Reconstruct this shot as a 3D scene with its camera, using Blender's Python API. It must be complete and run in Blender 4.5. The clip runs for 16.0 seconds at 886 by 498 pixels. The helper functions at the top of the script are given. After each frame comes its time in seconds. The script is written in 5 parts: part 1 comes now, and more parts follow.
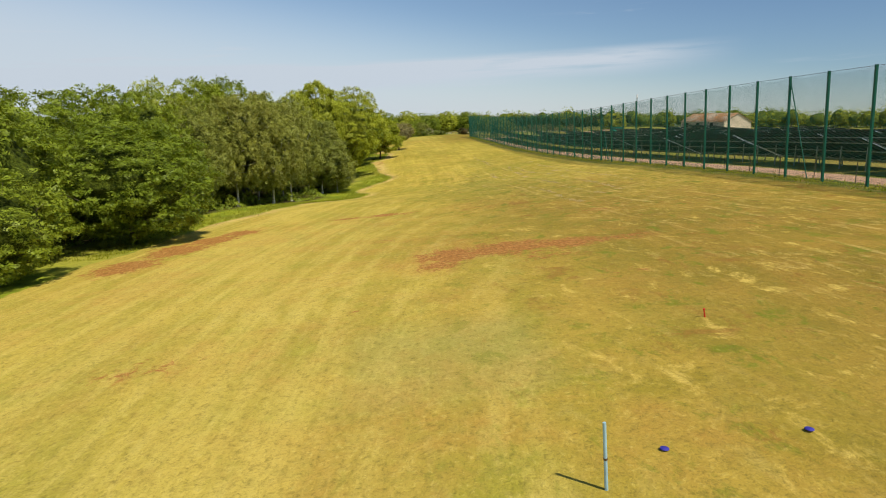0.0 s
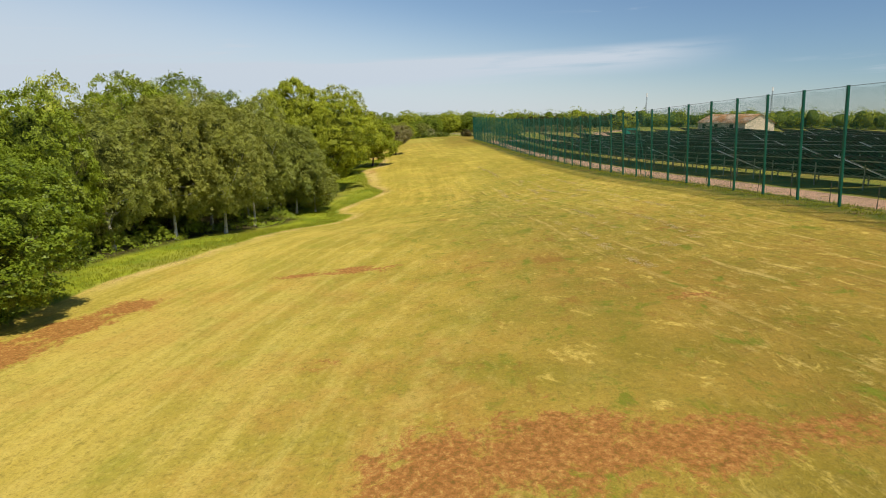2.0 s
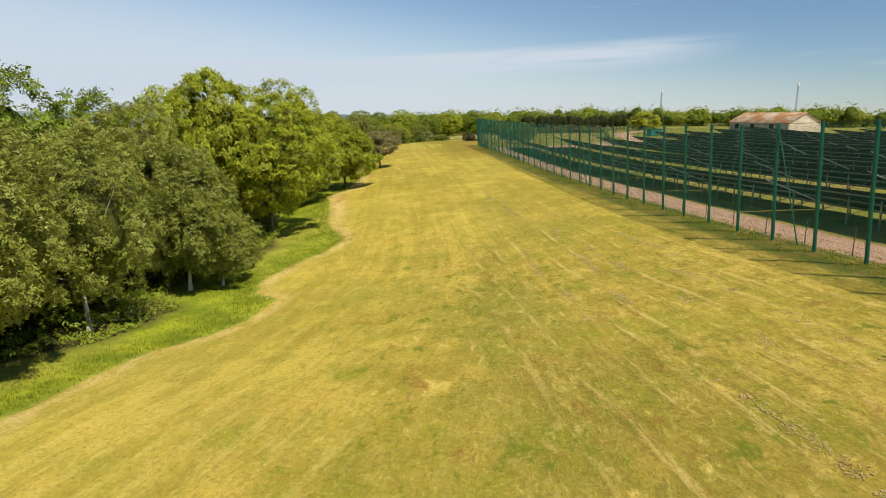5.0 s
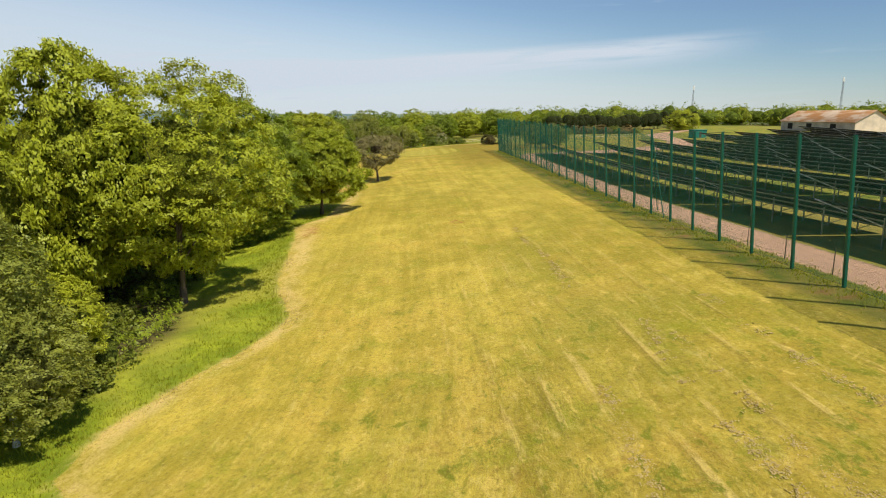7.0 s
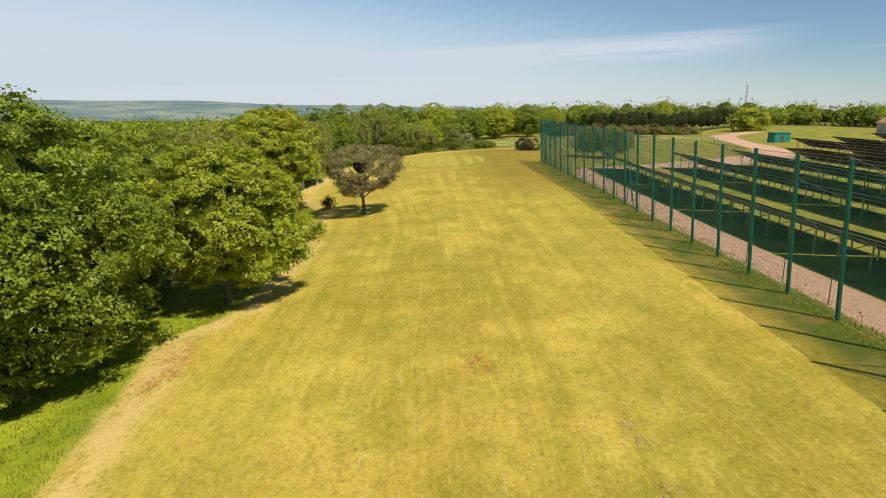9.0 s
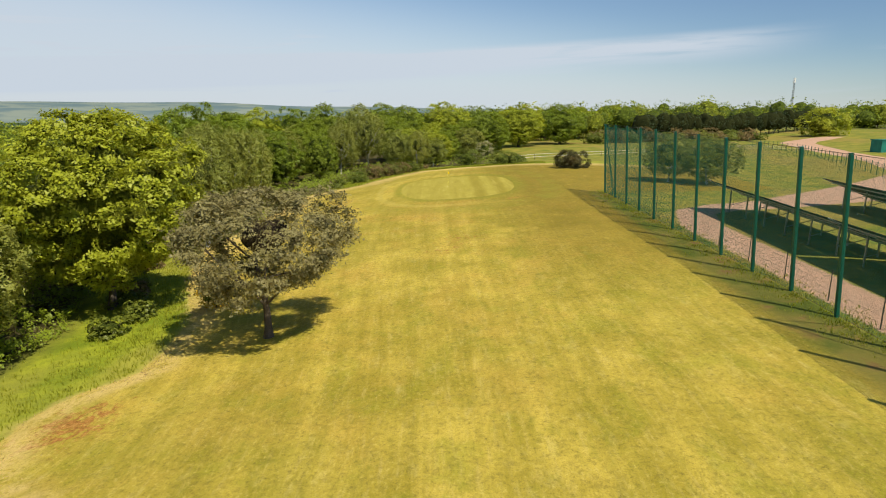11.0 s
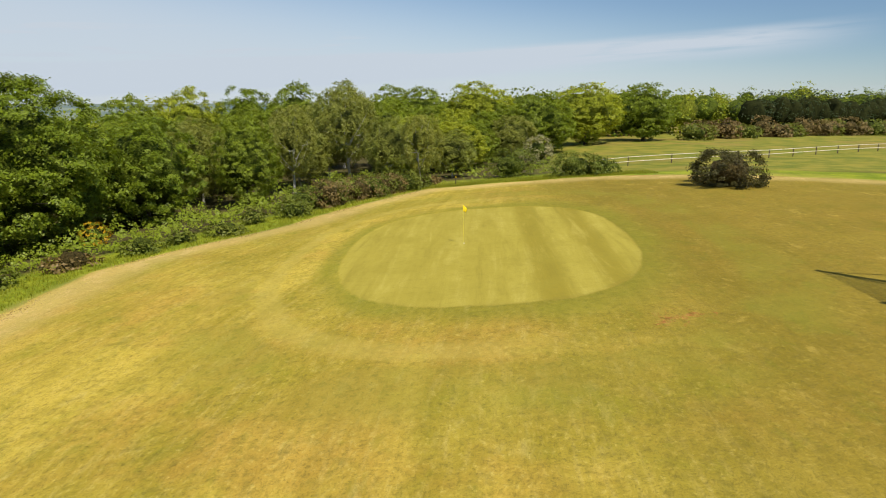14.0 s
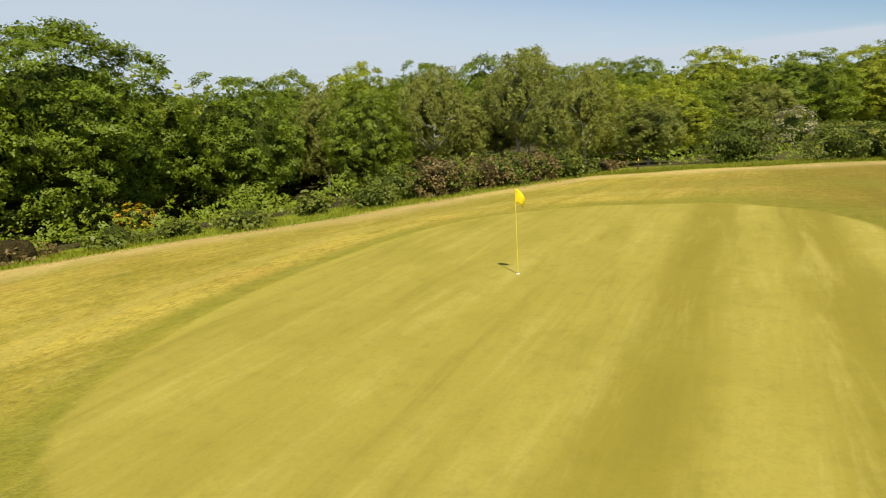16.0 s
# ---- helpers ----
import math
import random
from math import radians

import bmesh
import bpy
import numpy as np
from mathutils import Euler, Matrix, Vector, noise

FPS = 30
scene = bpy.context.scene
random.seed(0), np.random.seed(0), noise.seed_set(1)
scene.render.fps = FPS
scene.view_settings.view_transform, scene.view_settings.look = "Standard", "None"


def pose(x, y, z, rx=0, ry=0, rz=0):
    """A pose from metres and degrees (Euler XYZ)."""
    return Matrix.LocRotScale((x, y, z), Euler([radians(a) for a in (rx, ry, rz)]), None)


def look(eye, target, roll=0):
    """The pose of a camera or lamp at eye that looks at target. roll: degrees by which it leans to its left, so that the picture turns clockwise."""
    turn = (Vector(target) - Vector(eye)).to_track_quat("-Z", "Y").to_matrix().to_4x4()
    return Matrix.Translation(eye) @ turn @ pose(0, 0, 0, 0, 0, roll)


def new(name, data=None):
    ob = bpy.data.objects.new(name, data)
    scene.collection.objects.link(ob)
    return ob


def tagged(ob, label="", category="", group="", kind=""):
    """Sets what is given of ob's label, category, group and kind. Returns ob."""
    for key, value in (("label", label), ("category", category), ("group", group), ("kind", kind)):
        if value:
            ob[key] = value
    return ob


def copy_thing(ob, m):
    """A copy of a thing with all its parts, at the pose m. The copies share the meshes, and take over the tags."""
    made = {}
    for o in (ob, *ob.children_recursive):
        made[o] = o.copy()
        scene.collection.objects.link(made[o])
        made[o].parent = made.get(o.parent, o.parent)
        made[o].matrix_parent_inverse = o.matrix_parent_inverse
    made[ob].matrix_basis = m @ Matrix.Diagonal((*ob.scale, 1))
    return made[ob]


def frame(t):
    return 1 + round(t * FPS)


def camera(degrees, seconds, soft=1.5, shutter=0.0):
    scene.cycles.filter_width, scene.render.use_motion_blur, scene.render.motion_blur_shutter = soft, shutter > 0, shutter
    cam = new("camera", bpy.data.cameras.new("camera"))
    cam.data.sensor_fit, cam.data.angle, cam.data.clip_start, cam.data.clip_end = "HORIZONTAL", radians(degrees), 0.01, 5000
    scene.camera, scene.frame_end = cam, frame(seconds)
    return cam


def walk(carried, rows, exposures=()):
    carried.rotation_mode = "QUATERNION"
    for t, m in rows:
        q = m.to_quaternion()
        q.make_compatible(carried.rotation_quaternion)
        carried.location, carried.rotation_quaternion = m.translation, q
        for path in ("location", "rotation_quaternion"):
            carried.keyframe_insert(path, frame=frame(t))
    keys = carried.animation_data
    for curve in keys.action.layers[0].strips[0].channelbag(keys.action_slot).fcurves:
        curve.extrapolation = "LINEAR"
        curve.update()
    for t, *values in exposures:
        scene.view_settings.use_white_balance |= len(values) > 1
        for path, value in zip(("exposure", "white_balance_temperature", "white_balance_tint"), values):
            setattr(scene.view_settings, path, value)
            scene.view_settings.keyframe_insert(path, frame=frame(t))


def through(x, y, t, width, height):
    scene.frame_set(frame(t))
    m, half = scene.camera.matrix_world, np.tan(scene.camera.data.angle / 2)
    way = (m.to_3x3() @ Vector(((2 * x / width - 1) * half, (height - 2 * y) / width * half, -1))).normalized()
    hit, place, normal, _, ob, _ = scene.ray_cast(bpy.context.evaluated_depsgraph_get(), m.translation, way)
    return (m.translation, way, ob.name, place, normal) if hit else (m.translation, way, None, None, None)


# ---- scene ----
cam = camera(70.7, 16.0, soft=1.0)
PATH = [
    (0, (0.06, -0.158, 12.07), (0.274, 1.79, 11.669), 0.2),
    (0.5, (0.704, 4.301, 12.218), (0.915, 6.249, 11.817), 0.3),
    (1, (1.378, 9.039, 12.479), (1.585, 10.987, 12.076), 0.2),
    (1.5, (2.077, 14.027, 12.836), (2.282, 15.975, 12.431), 0.2),
    (2, (2.798, 19.107, 13.159), (3.002, 21.055, 12.752), 0.4),
    (2.5, (3.635, 24.834, 13.585), (3.836, 26.781, 13.173), 0.3),
    (3, (4.382, 30.592, 13.971), (4.584, 32.538, 13.556), 0.3),
    (3.5, (5.2, 36.67, 14.368), (5.401, 38.616, 13.951), 0.3),
    (4, (6.018, 42.796, 14.657), (6.219, 44.741, 14.237), 0.3),
    (4.2, (6.425, 45.436, 14.713), (6.626, 47.381, 14.295), 0.3),
    (6.3, (10.51, 74.166, 14.901), (10.67, 76.115, 14.483), -0.0),
    (6.5, (10.9, 77.083, 14.919), (11.053, 79.033, 14.501), -0.0),
    (7, (11.858, 84.848, 14.973), (11.994, 86.799, 14.553), 0.0),
    (7.5, (12.735, 93.669, 15.142), (12.85, 95.62, 14.716), 0.1),
    (8, (13.624, 103.363, 15.402), (13.718, 105.313, 14.969), 0.3),
    (8.5, (14.449, 113.699, 15.682), (14.525, 115.648, 15.243), 0.5),
    (9, (15.487, 124.411, 15.841), (15.541, 126.361, 15.399), 0.7),
    (9.5, (16.189, 135.237, 15.934), (16.225, 137.188, 15.497), 1.0),
    (10, (16.764, 145.933, 16.007), (16.776, 147.884, 15.568), 0.6),
    (10.2, (16.934, 150.093, 15.988), (16.943, 152.045, 15.55), 0.7),
    (12.3, (17.996, 192.232, 14.819), (17.996, 194.181, 14.37), 0.3),
    (12.5, (18.099, 195.785, 14.721), (18.094, 197.733, 14.269), 0.3),
    (13, (18.31, 204.101, 14.126), (18.283, 206.051, 13.68), 0.3),
    (13.5, (18.697, 211.42, 13.365), (18.642, 213.37, 12.923), 0.2),
    (14, (19.296, 218.028, 12.481), (19.175, 219.975, 12.04), 0.1),
    (14.5, (20.278, 223.873, 11.534), (20.042, 225.81, 11.095), 0.0),
    (15, (21.473, 228.938, 10.664), (21.05, 230.842, 10.224), -0.1),
    (15.5, (22.494, 233.341, 9.838), (21.845, 235.181, 9.397), -0.5),
    (16, (23.176, 237.263, 9.266), (22.321, 239.017, 8.827), -1.0),
]
walk(cam, [(t, look(eye, target, roll)) for t, eye, target, roll in PATH],
     exposures=((0, 0.02), (2, 0.05), (4, 0.10), (6.5, 0.14), (10, 0.11), (12.5, 0.02), (14, 0.03), (16, 0.07)))

# ---------------------------------------------------------------- light
SUN_DIR = Vector((0.60 * math.cos(radians(56)), -0.80 * math.cos(radians(56)), math.sin(radians(56))))
sun = new("sun", bpy.data.lights.new("sun", "SUN"))
sun.data.energy, sun.data.angle, sun.data.color = 5.0, radians(0.53), (1.0, 0.91, 0.74)
sun.matrix_world = look(SUN_DIR * 300, (0, 0, 0))

world = bpy.data.worlds.new("sky")
scene.world = world
world.use_nodes = True


class Nodes:
    """Short hand for building a node tree."""

    def __init__(self, tree):
        self.tree = tree
        tree.nodes.clear()

    def node(self, kind, **inputs):
        n = self.tree.nodes.new(kind)
        return n

    def link(self, value, socket):
        if isinstance(value, bpy.types.NodeSocket):
            self.tree.links.new(value, socket)
        elif isinstance(value, (tuple, list)) and len(value) == 3 and socket.type == "RGBA":
            socket.default_value = (*value, 1)
        else:
            socket.default_value = value

    def math(self, op, a, b=0.0, c=0.0, clamp=False):
        n = self.node("ShaderNodeMath")
        n.operation, n.use_clamp = op, clamp
        for v, s in zip((a, b, c), n.inputs):
            self.link(v, s)
        return n.outputs[0]

    def step(self, v, lo, hi):
        n = self.node("ShaderNodeMapRange")
        n.interpolation_type = "SMOOTHSTEP"
        for val, key in ((v, 0), (lo, 1), (hi, 2), (0.0, 3), (1.0, 4)):
            self.link(val, n.inputs[key])
        return n.outputs[0]

    def mix(self, f, a, b, blend="MIX"):
        n = self.node("ShaderNodeMix")
        n.data_type, n.blend_type = "RGBA", blend
        self.link(f, n.inputs[0])
        self.link(a, n.inputs[6])
        self.link(b, n.inputs[7])
        return n.outputs[2]

    def noise(self, vec, scale, detail=4.0, rough=0.55, distort=0.0):
        n = self.node("ShaderNodeTexNoise")
        self.link(vec, n.inputs["Vector"])
        n.inputs["Scale"].default_value, n.inputs["Detail"].default_value = scale, detail
        n.inputs["Roughness"].default_value, n.inputs["Distortion"].default_value = rough, distort
        return n.outputs["Fac"]

    def mapped(self, vec, scale=(1, 1, 1), turn=0.0, shift=(0, 0, 0)):
        n = self.node("ShaderNodeMapping")
        self.link(vec, n.inputs["Vector"])
        n.inputs["Scale"].default_value = scale
        n.inputs["Rotation"].default_value = (0, 0, radians(turn))
        n.inputs["Location"].default_value = shift
        return n.outputs[0]

    def where(self):
        return self.node("ShaderNodeNewGeometry").outputs["Position"]

    def local(self):
        return self.node("ShaderNodeTexCoord").outputs["Object"]

    def attr(self, name):
        n = self.node("ShaderNodeAttribute")
        n.attribute_name = name
        return n.outputs["Fac"]

    def bump(self, height, strength, distance):
        n = self.node("ShaderNodeBump")
        n.inputs["Strength"].default_value, n.inputs["Distance"].default_value = strength, distance
        self.link(height, n.inputs["Height"])
        return n.outputs[0]

    def surface(self, colour, rough=0.6, metal=0.0, normal=None, spec=0.3, alpha=None):
        p = self.node("ShaderNodeBsdfPrincipled")
        self.link(colour, p.inputs["Base Color"])
        self.link(rough, p.inputs["Roughness"])
        self.link(metal, p.inputs["Metallic"])
        p.inputs["Specular IOR Level"].default_value = spec
        if normal is not None:
            self.link(normal, p.inputs["Normal"])
        return p.outputs[0]

    def out(self, shader, kind="ShaderNodeOutputMaterial"):
        o = self.node(kind)
        self.tree.links.new(shader, o.inputs[0])


# sky with thin high cloud
n = Nodes(world.node_tree)
sky = n.node("ShaderNodeTexSky")
sky.sky_type, sky.sun_disc = "NISHITA", False
sky.sun_elevation, sky.sun_rotation = radians(56), math.atan2(0.60, -0.80)
sky.altitude, sky.air_density, sky.dust_density, sky.ozone_density = 100, 1.0, 0.15, 3.2
ray = n.node("ShaderNodeTexCoord").outputs["Generated"]
sep = n.node("ShaderNodeSeparateXYZ")
n.link(ray, sep.inputs[0])
azim = n.math("ARCTAN2", sep.outputs[0], sep.outputs[1])
rise = n.math("SUBTRACT", sep.outputs[2], n.math("MULTIPLY", azim, 0.055))
flat = n.node("ShaderNodeCombineXYZ")
n.link(n.math("MULTIPLY", azim, 3.0), flat.inputs[0])
n.link(n.math("MULTIPLY", rise, 60.0), flat.inputs[1])
streak = n.noise(flat.outputs[0], 1.0, 6.0, 0.58, 0.5)
veil = n.noise(n.mapped(flat.outputs[0], (0.6, 0.20, 1), 0, (4.0, 1.0, 0)), 1.0, 3.0, 0.5, 0.3)
band = n.math("MULTIPLY", n.step(rise, 0.040, 0.076), n.step(rise, 0.094, 0.078))
band = n.math("MULTIPLY", n.math("MULTIPLY", band, n.step(azim, 0.56, 0.36)), n.step(streak, 0.24, 0.54))
wisp = n.math("MULTIPLY", n.step(streak, 0.54, 0.72), n.math("MULTIPLY", n.step(veil, 0.46, 0.62), n.step(rise, 0.30, 0.10)))
low = n.step(n.math("ADD", sep.outputs[2], n.math("MULTIPLY", azim, 0.16)), 0.19, 0.0)
cover = n.math("ADD", n.math("MULTIPLY", band, 0.95), n.math("ADD", n.math("MULTIPLY", low, 0.88), n.math("MULTIPLY", wisp, 0.65)), clamp=True)
deep = n.math("MULTIPLY", n.step(azim, -0.25, 0.75), n.step(azim, 2.6, 1.2))  # the sky is deepest at right angles to the sun
blue = n.mix(deep, sky.outputs[0], n.mix(1.0, sky.outputs[0], (0.66, 0.74, 0.82), "MULTIPLY"))
tone = n.mix(cover, blue, (5.55, 6.25, 7.05))
bg = n.node("ShaderNodeBackground")
n.link(tone, bg.inputs[0])
bg.inputs[1].default_value = 0.10
n.out(bg.outputs[0], "ShaderNodeOutputWorld")


# ---------------------------------------------------------------- materials
def material(name):
    m = bpy.data.materials.new(name)
    m.use_nodes = True
    return m, Nodes(m.node_tree)


def plain(name, colour, rough=0.6, metal=0.0, vary=0.25, scale=3.0, bump=0.0, spec=0.3, dirt=None):
    """A painted, metal or masonry surface with two scales of variation."""
    m, n = material(name)
    p = n.local()
    a, b = n.noise(p, scale, 5.0), n.noise(p, scale * 11, 3.0)
    dark = tuple(c * (1 - vary) for c in colour)
    light = tuple(min(1.0, c * (1 + vary)) for c in colour)
    c = n.mix(n.step(a, 0.3, 0.7), dark, light)
    c = n.mix(n.math("MULTIPLY", n.step(b, 0.45, 0.75), 0.3), c, dirt or dark)
    nor = n.bump(b, 0.4, bump) if bump else None
    n.out(n.surface(c, n.math("ADD", rough - 0.08, n.math("MULTIPLY", a, 0.16)), metal, nor, spec))
    return m


def leaf_material(name, dark, light, tip, through=0.35, cut=0.0):
    """Leaves: colour varies from leaf to leaf, from clump to clump and from tree to tree; cut breaks a spray into leaflets."""
    m, n = material(name)
    g = n.node("ShaderNodeNewGeometry")
    o = n.node("ShaderNodeObjectInfo")
    clump = n.noise(n.where(), 0.55, 3.0)
    f = n.math("ADD", n.math("MULTIPLY", g.outputs["Random Per Island"], 0.50), n.math("MULTIPLY", n.step(clump, 0.3, 0.7), 0.50))
    if cut:
        v = n.node("ShaderNodeTexVoronoi")
        n.link(n.local(), v.inputs["Vector"])
        v.inputs["Scale"].default_value = cut
        tone = n.node("ShaderNodeSeparateXYZ")
        n.link(v.outputs["Color"], tone.inputs[0])
        f = n.math("ADD", n.math("MULTIPLY", f, 0.45), n.math("MULTIPLY", tone.outputs[0], 0.55))
    c = n.mix(f, dark, light)
    c = n.mix(n.math("MULTIPLY", o.outputs["Random"], 0.45), c, tip)
    d = n.node("ShaderNodeBsdfPrincipled")
    n.link(c, d.inputs["Base Color"])
    d.inputs["Roughness"].default_value, d.inputs["Specular IOR Level"].default_value = 0.5, 0.3
    t = n.node("ShaderNodeBsdfTranslucent")
    n.link(n.mix(0.5, c, tip), t.inputs[0])
    mx = n.node("ShaderNodeMixShader")
    mx.inputs[0].default_value = through
    n.tree.links.new(d.outputs[0], mx.inputs[1])
    n.tree.links.new(t.outputs[0], mx.inputs[2])
    shader = mx.outputs[0]
    if cut:
        hole = n.math("GREATER_THAN", v.outputs["Distance"], 0.47)
        clear = n.node("ShaderNodeBsdfTransparent")
        mx2 = n.node("ShaderNodeMixShader")
        n.link(hole, mx2.inputs[0])
        n.tree.links.new(shader, mx2.inputs[1])
        n.tree.links.new(clear.outputs[0], mx2.inputs[2])
        shader = mx2.outputs[0]
    n.out(shader)
    return m


def bark_material(name, colour, marks, scale, amount):
    m, n = material(name)
    p = n.local()
    a = n.noise(n.mapped(p, (1, 1, 0.25)), scale, 5.0)
    b = n.noise(n.mapped(p, (1, 1, 3.0)), scale * 0.8, 4.0)
    c = n.mix(n.step(a, 0.35, 0.7), tuple(v * 0.7 for v in colour), colour)
    c = n.mix(n.math("MULTIPLY", n.step(b, 0.56, 0.64), amount), c, marks)
    n.out(n.surface(c, 0.85, 0.0, n.bump(a, 0.6, 0.02)))
    return m


OAK_TONES = ((0.080, 0.125, 0.008), (0.280, 0.365, 0.022), (0.320, 0.370, 0.026))
FRESH_TONES = ((0.170, 0.225, 0.012), (0.455, 0.525, 0.032), (0.480, 0.470, 0.036))
BIRCH_TONES = ((0.130, 0.165, 0.024), (0.350, 0.385, 0.064), (0.360, 0.350, 0.060))
M_OAK = leaf_material("oak_leaf", *OAK_TONES)
M_FRESH = leaf_material("fresh_oak_leaf", *FRESH_TONES)
M_BIRCH = leaf_material("birch_leaf", *BIRCH_TONES)
M_OAK_SPRAY = leaf_material("oak_spray", *OAK_TONES, 0.30, 6.5)
M_FRESH_SPRAY = leaf_material("fresh_oak_spray", *FRESH_TONES, 0.34, 6.5)
M_BIRCH_SPRAY = leaf_material("birch_spray", *BIRCH_TONES, 0.32, 9.0)
M_PINE = leaf_material("pine_needle", (0.135, 0.115, 0.042), (0.350, 0.315, 0.120), (0.31, 0.27, 0.10), 0.25, 9.0)
M_SCRUB = leaf_material("scrub_leaf", (0.085, 0.125, 0.012), (0.210, 0.255, 0.028), (0.230, 0.230, 0.035), 0.3)
M_BROWN = leaf_material("dry_scrub_leaf", (0.130, 0.090, 0.026), (0.290, 0.200, 0.070), (0.26, 0.20, 0.07), 0.2)
M_DARK = leaf_material("conifer_leaf", (0.020, 0.040, 0.012), (0.050, 0.080, 0.020), (0.06, 0.08, 0.025), 0.15)
M_WHITE = leaf_material("blossom", (0.16, 0.18, 0.05), (0.50, 0.44, 0.24), (0.34, 0.33, 0.14), 0.2)
M_GORSE = leaf_material("gorse_flower", (0.45, 0.25, 0.010), (0.72, 0.46, 0.020), (0.60, 0.40, 0.02), 0.2)
M_BLADE = leaf_material("long_grass", (0.280, 0.330, 0.022), (0.440, 0.455, 0.042), (0.440, 0.420, 0.050), 0.6)
M_STRAW = leaf_material("cut_straw", (0.36, 0.26, 0.09), (0.55, 0.43, 0.18), (0.50, 0.38, 0.16), 0.2)


def shaded_leaf_mass(name, dark, light, scale):
    """The dense inner leaves of a crown: leaf-sized cells, each of its own tone; inner shade and dark gaps are put into
    the colour.
    """
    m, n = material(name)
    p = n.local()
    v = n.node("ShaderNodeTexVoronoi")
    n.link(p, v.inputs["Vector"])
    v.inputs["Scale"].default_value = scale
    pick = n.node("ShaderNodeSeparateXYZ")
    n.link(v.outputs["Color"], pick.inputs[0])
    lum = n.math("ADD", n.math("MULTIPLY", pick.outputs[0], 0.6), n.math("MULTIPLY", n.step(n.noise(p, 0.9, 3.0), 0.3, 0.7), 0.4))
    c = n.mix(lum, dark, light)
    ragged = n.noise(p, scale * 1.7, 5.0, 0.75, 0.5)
    # shade of the gaps between leaves, mixed in as a darker green
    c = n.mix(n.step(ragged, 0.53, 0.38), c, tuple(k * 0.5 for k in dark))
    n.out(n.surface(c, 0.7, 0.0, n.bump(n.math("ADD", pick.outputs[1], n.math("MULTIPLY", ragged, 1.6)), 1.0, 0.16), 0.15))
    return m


M_OAKMASS = shaded_leaf_mass("oak_shaded_leaves", (0.042, 0.066, 0.006), (0.185, 0.240, 0.018), 6.5)
M_FRESHMASS = shaded_leaf_mass("fresh_oak_shaded_leaves", (0.080, 0.102, 0.007), (0.270, 0.300, 0.020), 6.5)
M_BIRCHMASS = shaded_leaf_mass("birch_shaded_leaves", (0.068, 0.084, 0.014), (0.235, 0.255, 0.045), 7.5)
M_PINEMASS = shaded_leaf_mass("pine_shaded_needles", (0.040, 0.030, 0.020), (0.150, 0.115, 0.060), 6.0)
M_SCRUBMASS = shaded_leaf_mass("scrub_shaded_leaves", (0.055, 0.080, 0.010), (0.170, 0.210, 0.025), 8.0)
M_BROWNMASS = shaded_leaf_mass("dry_twig_shade", (0.060, 0.050, 0.014), (0.180, 0.130, 0.042), 9.0)
M_HEATH = leaf_material("heath_leaf", (0.050, 0.048, 0.011), (0.115, 0.098, 0.026), (0.090, 0.100, 0.020), 0.2)
# near-black body inside the hedge crowns: their inner shade put into the colour
M_INNERSHADE = plain("crown_inner_shade", (0.022, 0.026, 0.008), 0.9, 0.0, 0.4, 2.0, spec=0.05)
M_BARK = bark_material("bark", (0.14, 0.11, 0.08), (0.06, 0.05, 0.04), 6.0, 0.6)
M_BIRCHBARK = bark_material("birch_bark", (0.62, 0.60, 0.54), (0.07, 0.06, 0.05), 5.0, 0.85)
M_GREENPAINT = plain("green_paint", (0.006, 0.105, 0.062), 0.42, 0.0, 0.18, 1.2, spec=0.4)
M_NET = plain("green_net_cord", (0.012, 0.100, 0.064), 0.7, 0.0, 0.2, 0.6)
M_STEEL = plain("galvanised_steel", (0.42, 0.42, 0.41), 0.42, 0.85, 0.15, 2.0)
M_DARKSTEEL = plain("weathered_fence_post", (0.10, 0.07, 0.05), 0.7, 0.2, 0.3, 3.0)
M_ALU = plain("aluminium_frame", (0.72, 0.73, 0.74), 0.32, 0.9, 0.1, 1.0)
M_BACK = plain("panel_backsheet", (0.018, 0.019, 0.022), 0.5, 0.0, 0.3, 1.0)
M_RAIL = plain("weathered_rail", (0.72, 0.68, 0.58), 0.75, 0.0, 0.2, 2.0, 0.004)
M_YELLOW = plain("yellow_cloth", (0.85, 0.66, 0.01), 0.7, 0.0, 0.12, 4.0)
M_STICK = plain("yellow_flagstick", (0.80, 0.68, 0.10), 0.35, 0.0, 0.08, 4.0, spec=0.5)
M_BLUEPOST = plain("pale_blue_paint", (0.30, 0.47, 0.55), 0.5, 0.0, 0.15, 4.0)
M_BLUE = plain("blue_paint", (0.040, 0.036, 0.27), 0.45, 0.0, 0.2, 6.0)
M_WHITEPLASTIC = plain("white_plastic", (0.80, 0.80, 0.78), 0.4, 0.0, 0.06, 5.0)
M_RED = plain("red_plastic", (0.55, 0.045, 0.02), 0.45, 0.0, 0.12, 5.0)
M_BLACK = plain("doorway_shade", (0.012, 0.012, 0.012), 0.8, 0.0, 0.2, 2.0)
M_WALL = plain("barn_wall", (0.40, 0.37, 0.32), 0.85, 0.0, 0.22, 0.35, 0.01)
M_GABLE = plain("barn_gable_render", (0.66, 0.55, 0.42), 0.85, 0.0, 0.15, 0.4, 0.01)
M_TEAL = plain("teal_sheet", (0.02, 0.19, 0.15), 0.5, 0.1, 0.2, 0.8)
M_PALEBLUE = plain("pale_blue_sheet", (0.36, 0.50, 0.62), 0.5, 0.0, 0.2, 0.8)
M_BRICK = plain("red_roof_sheet", (0.33, 0.15, 0.10), 0.8, 0.0, 0.25, 0.8)


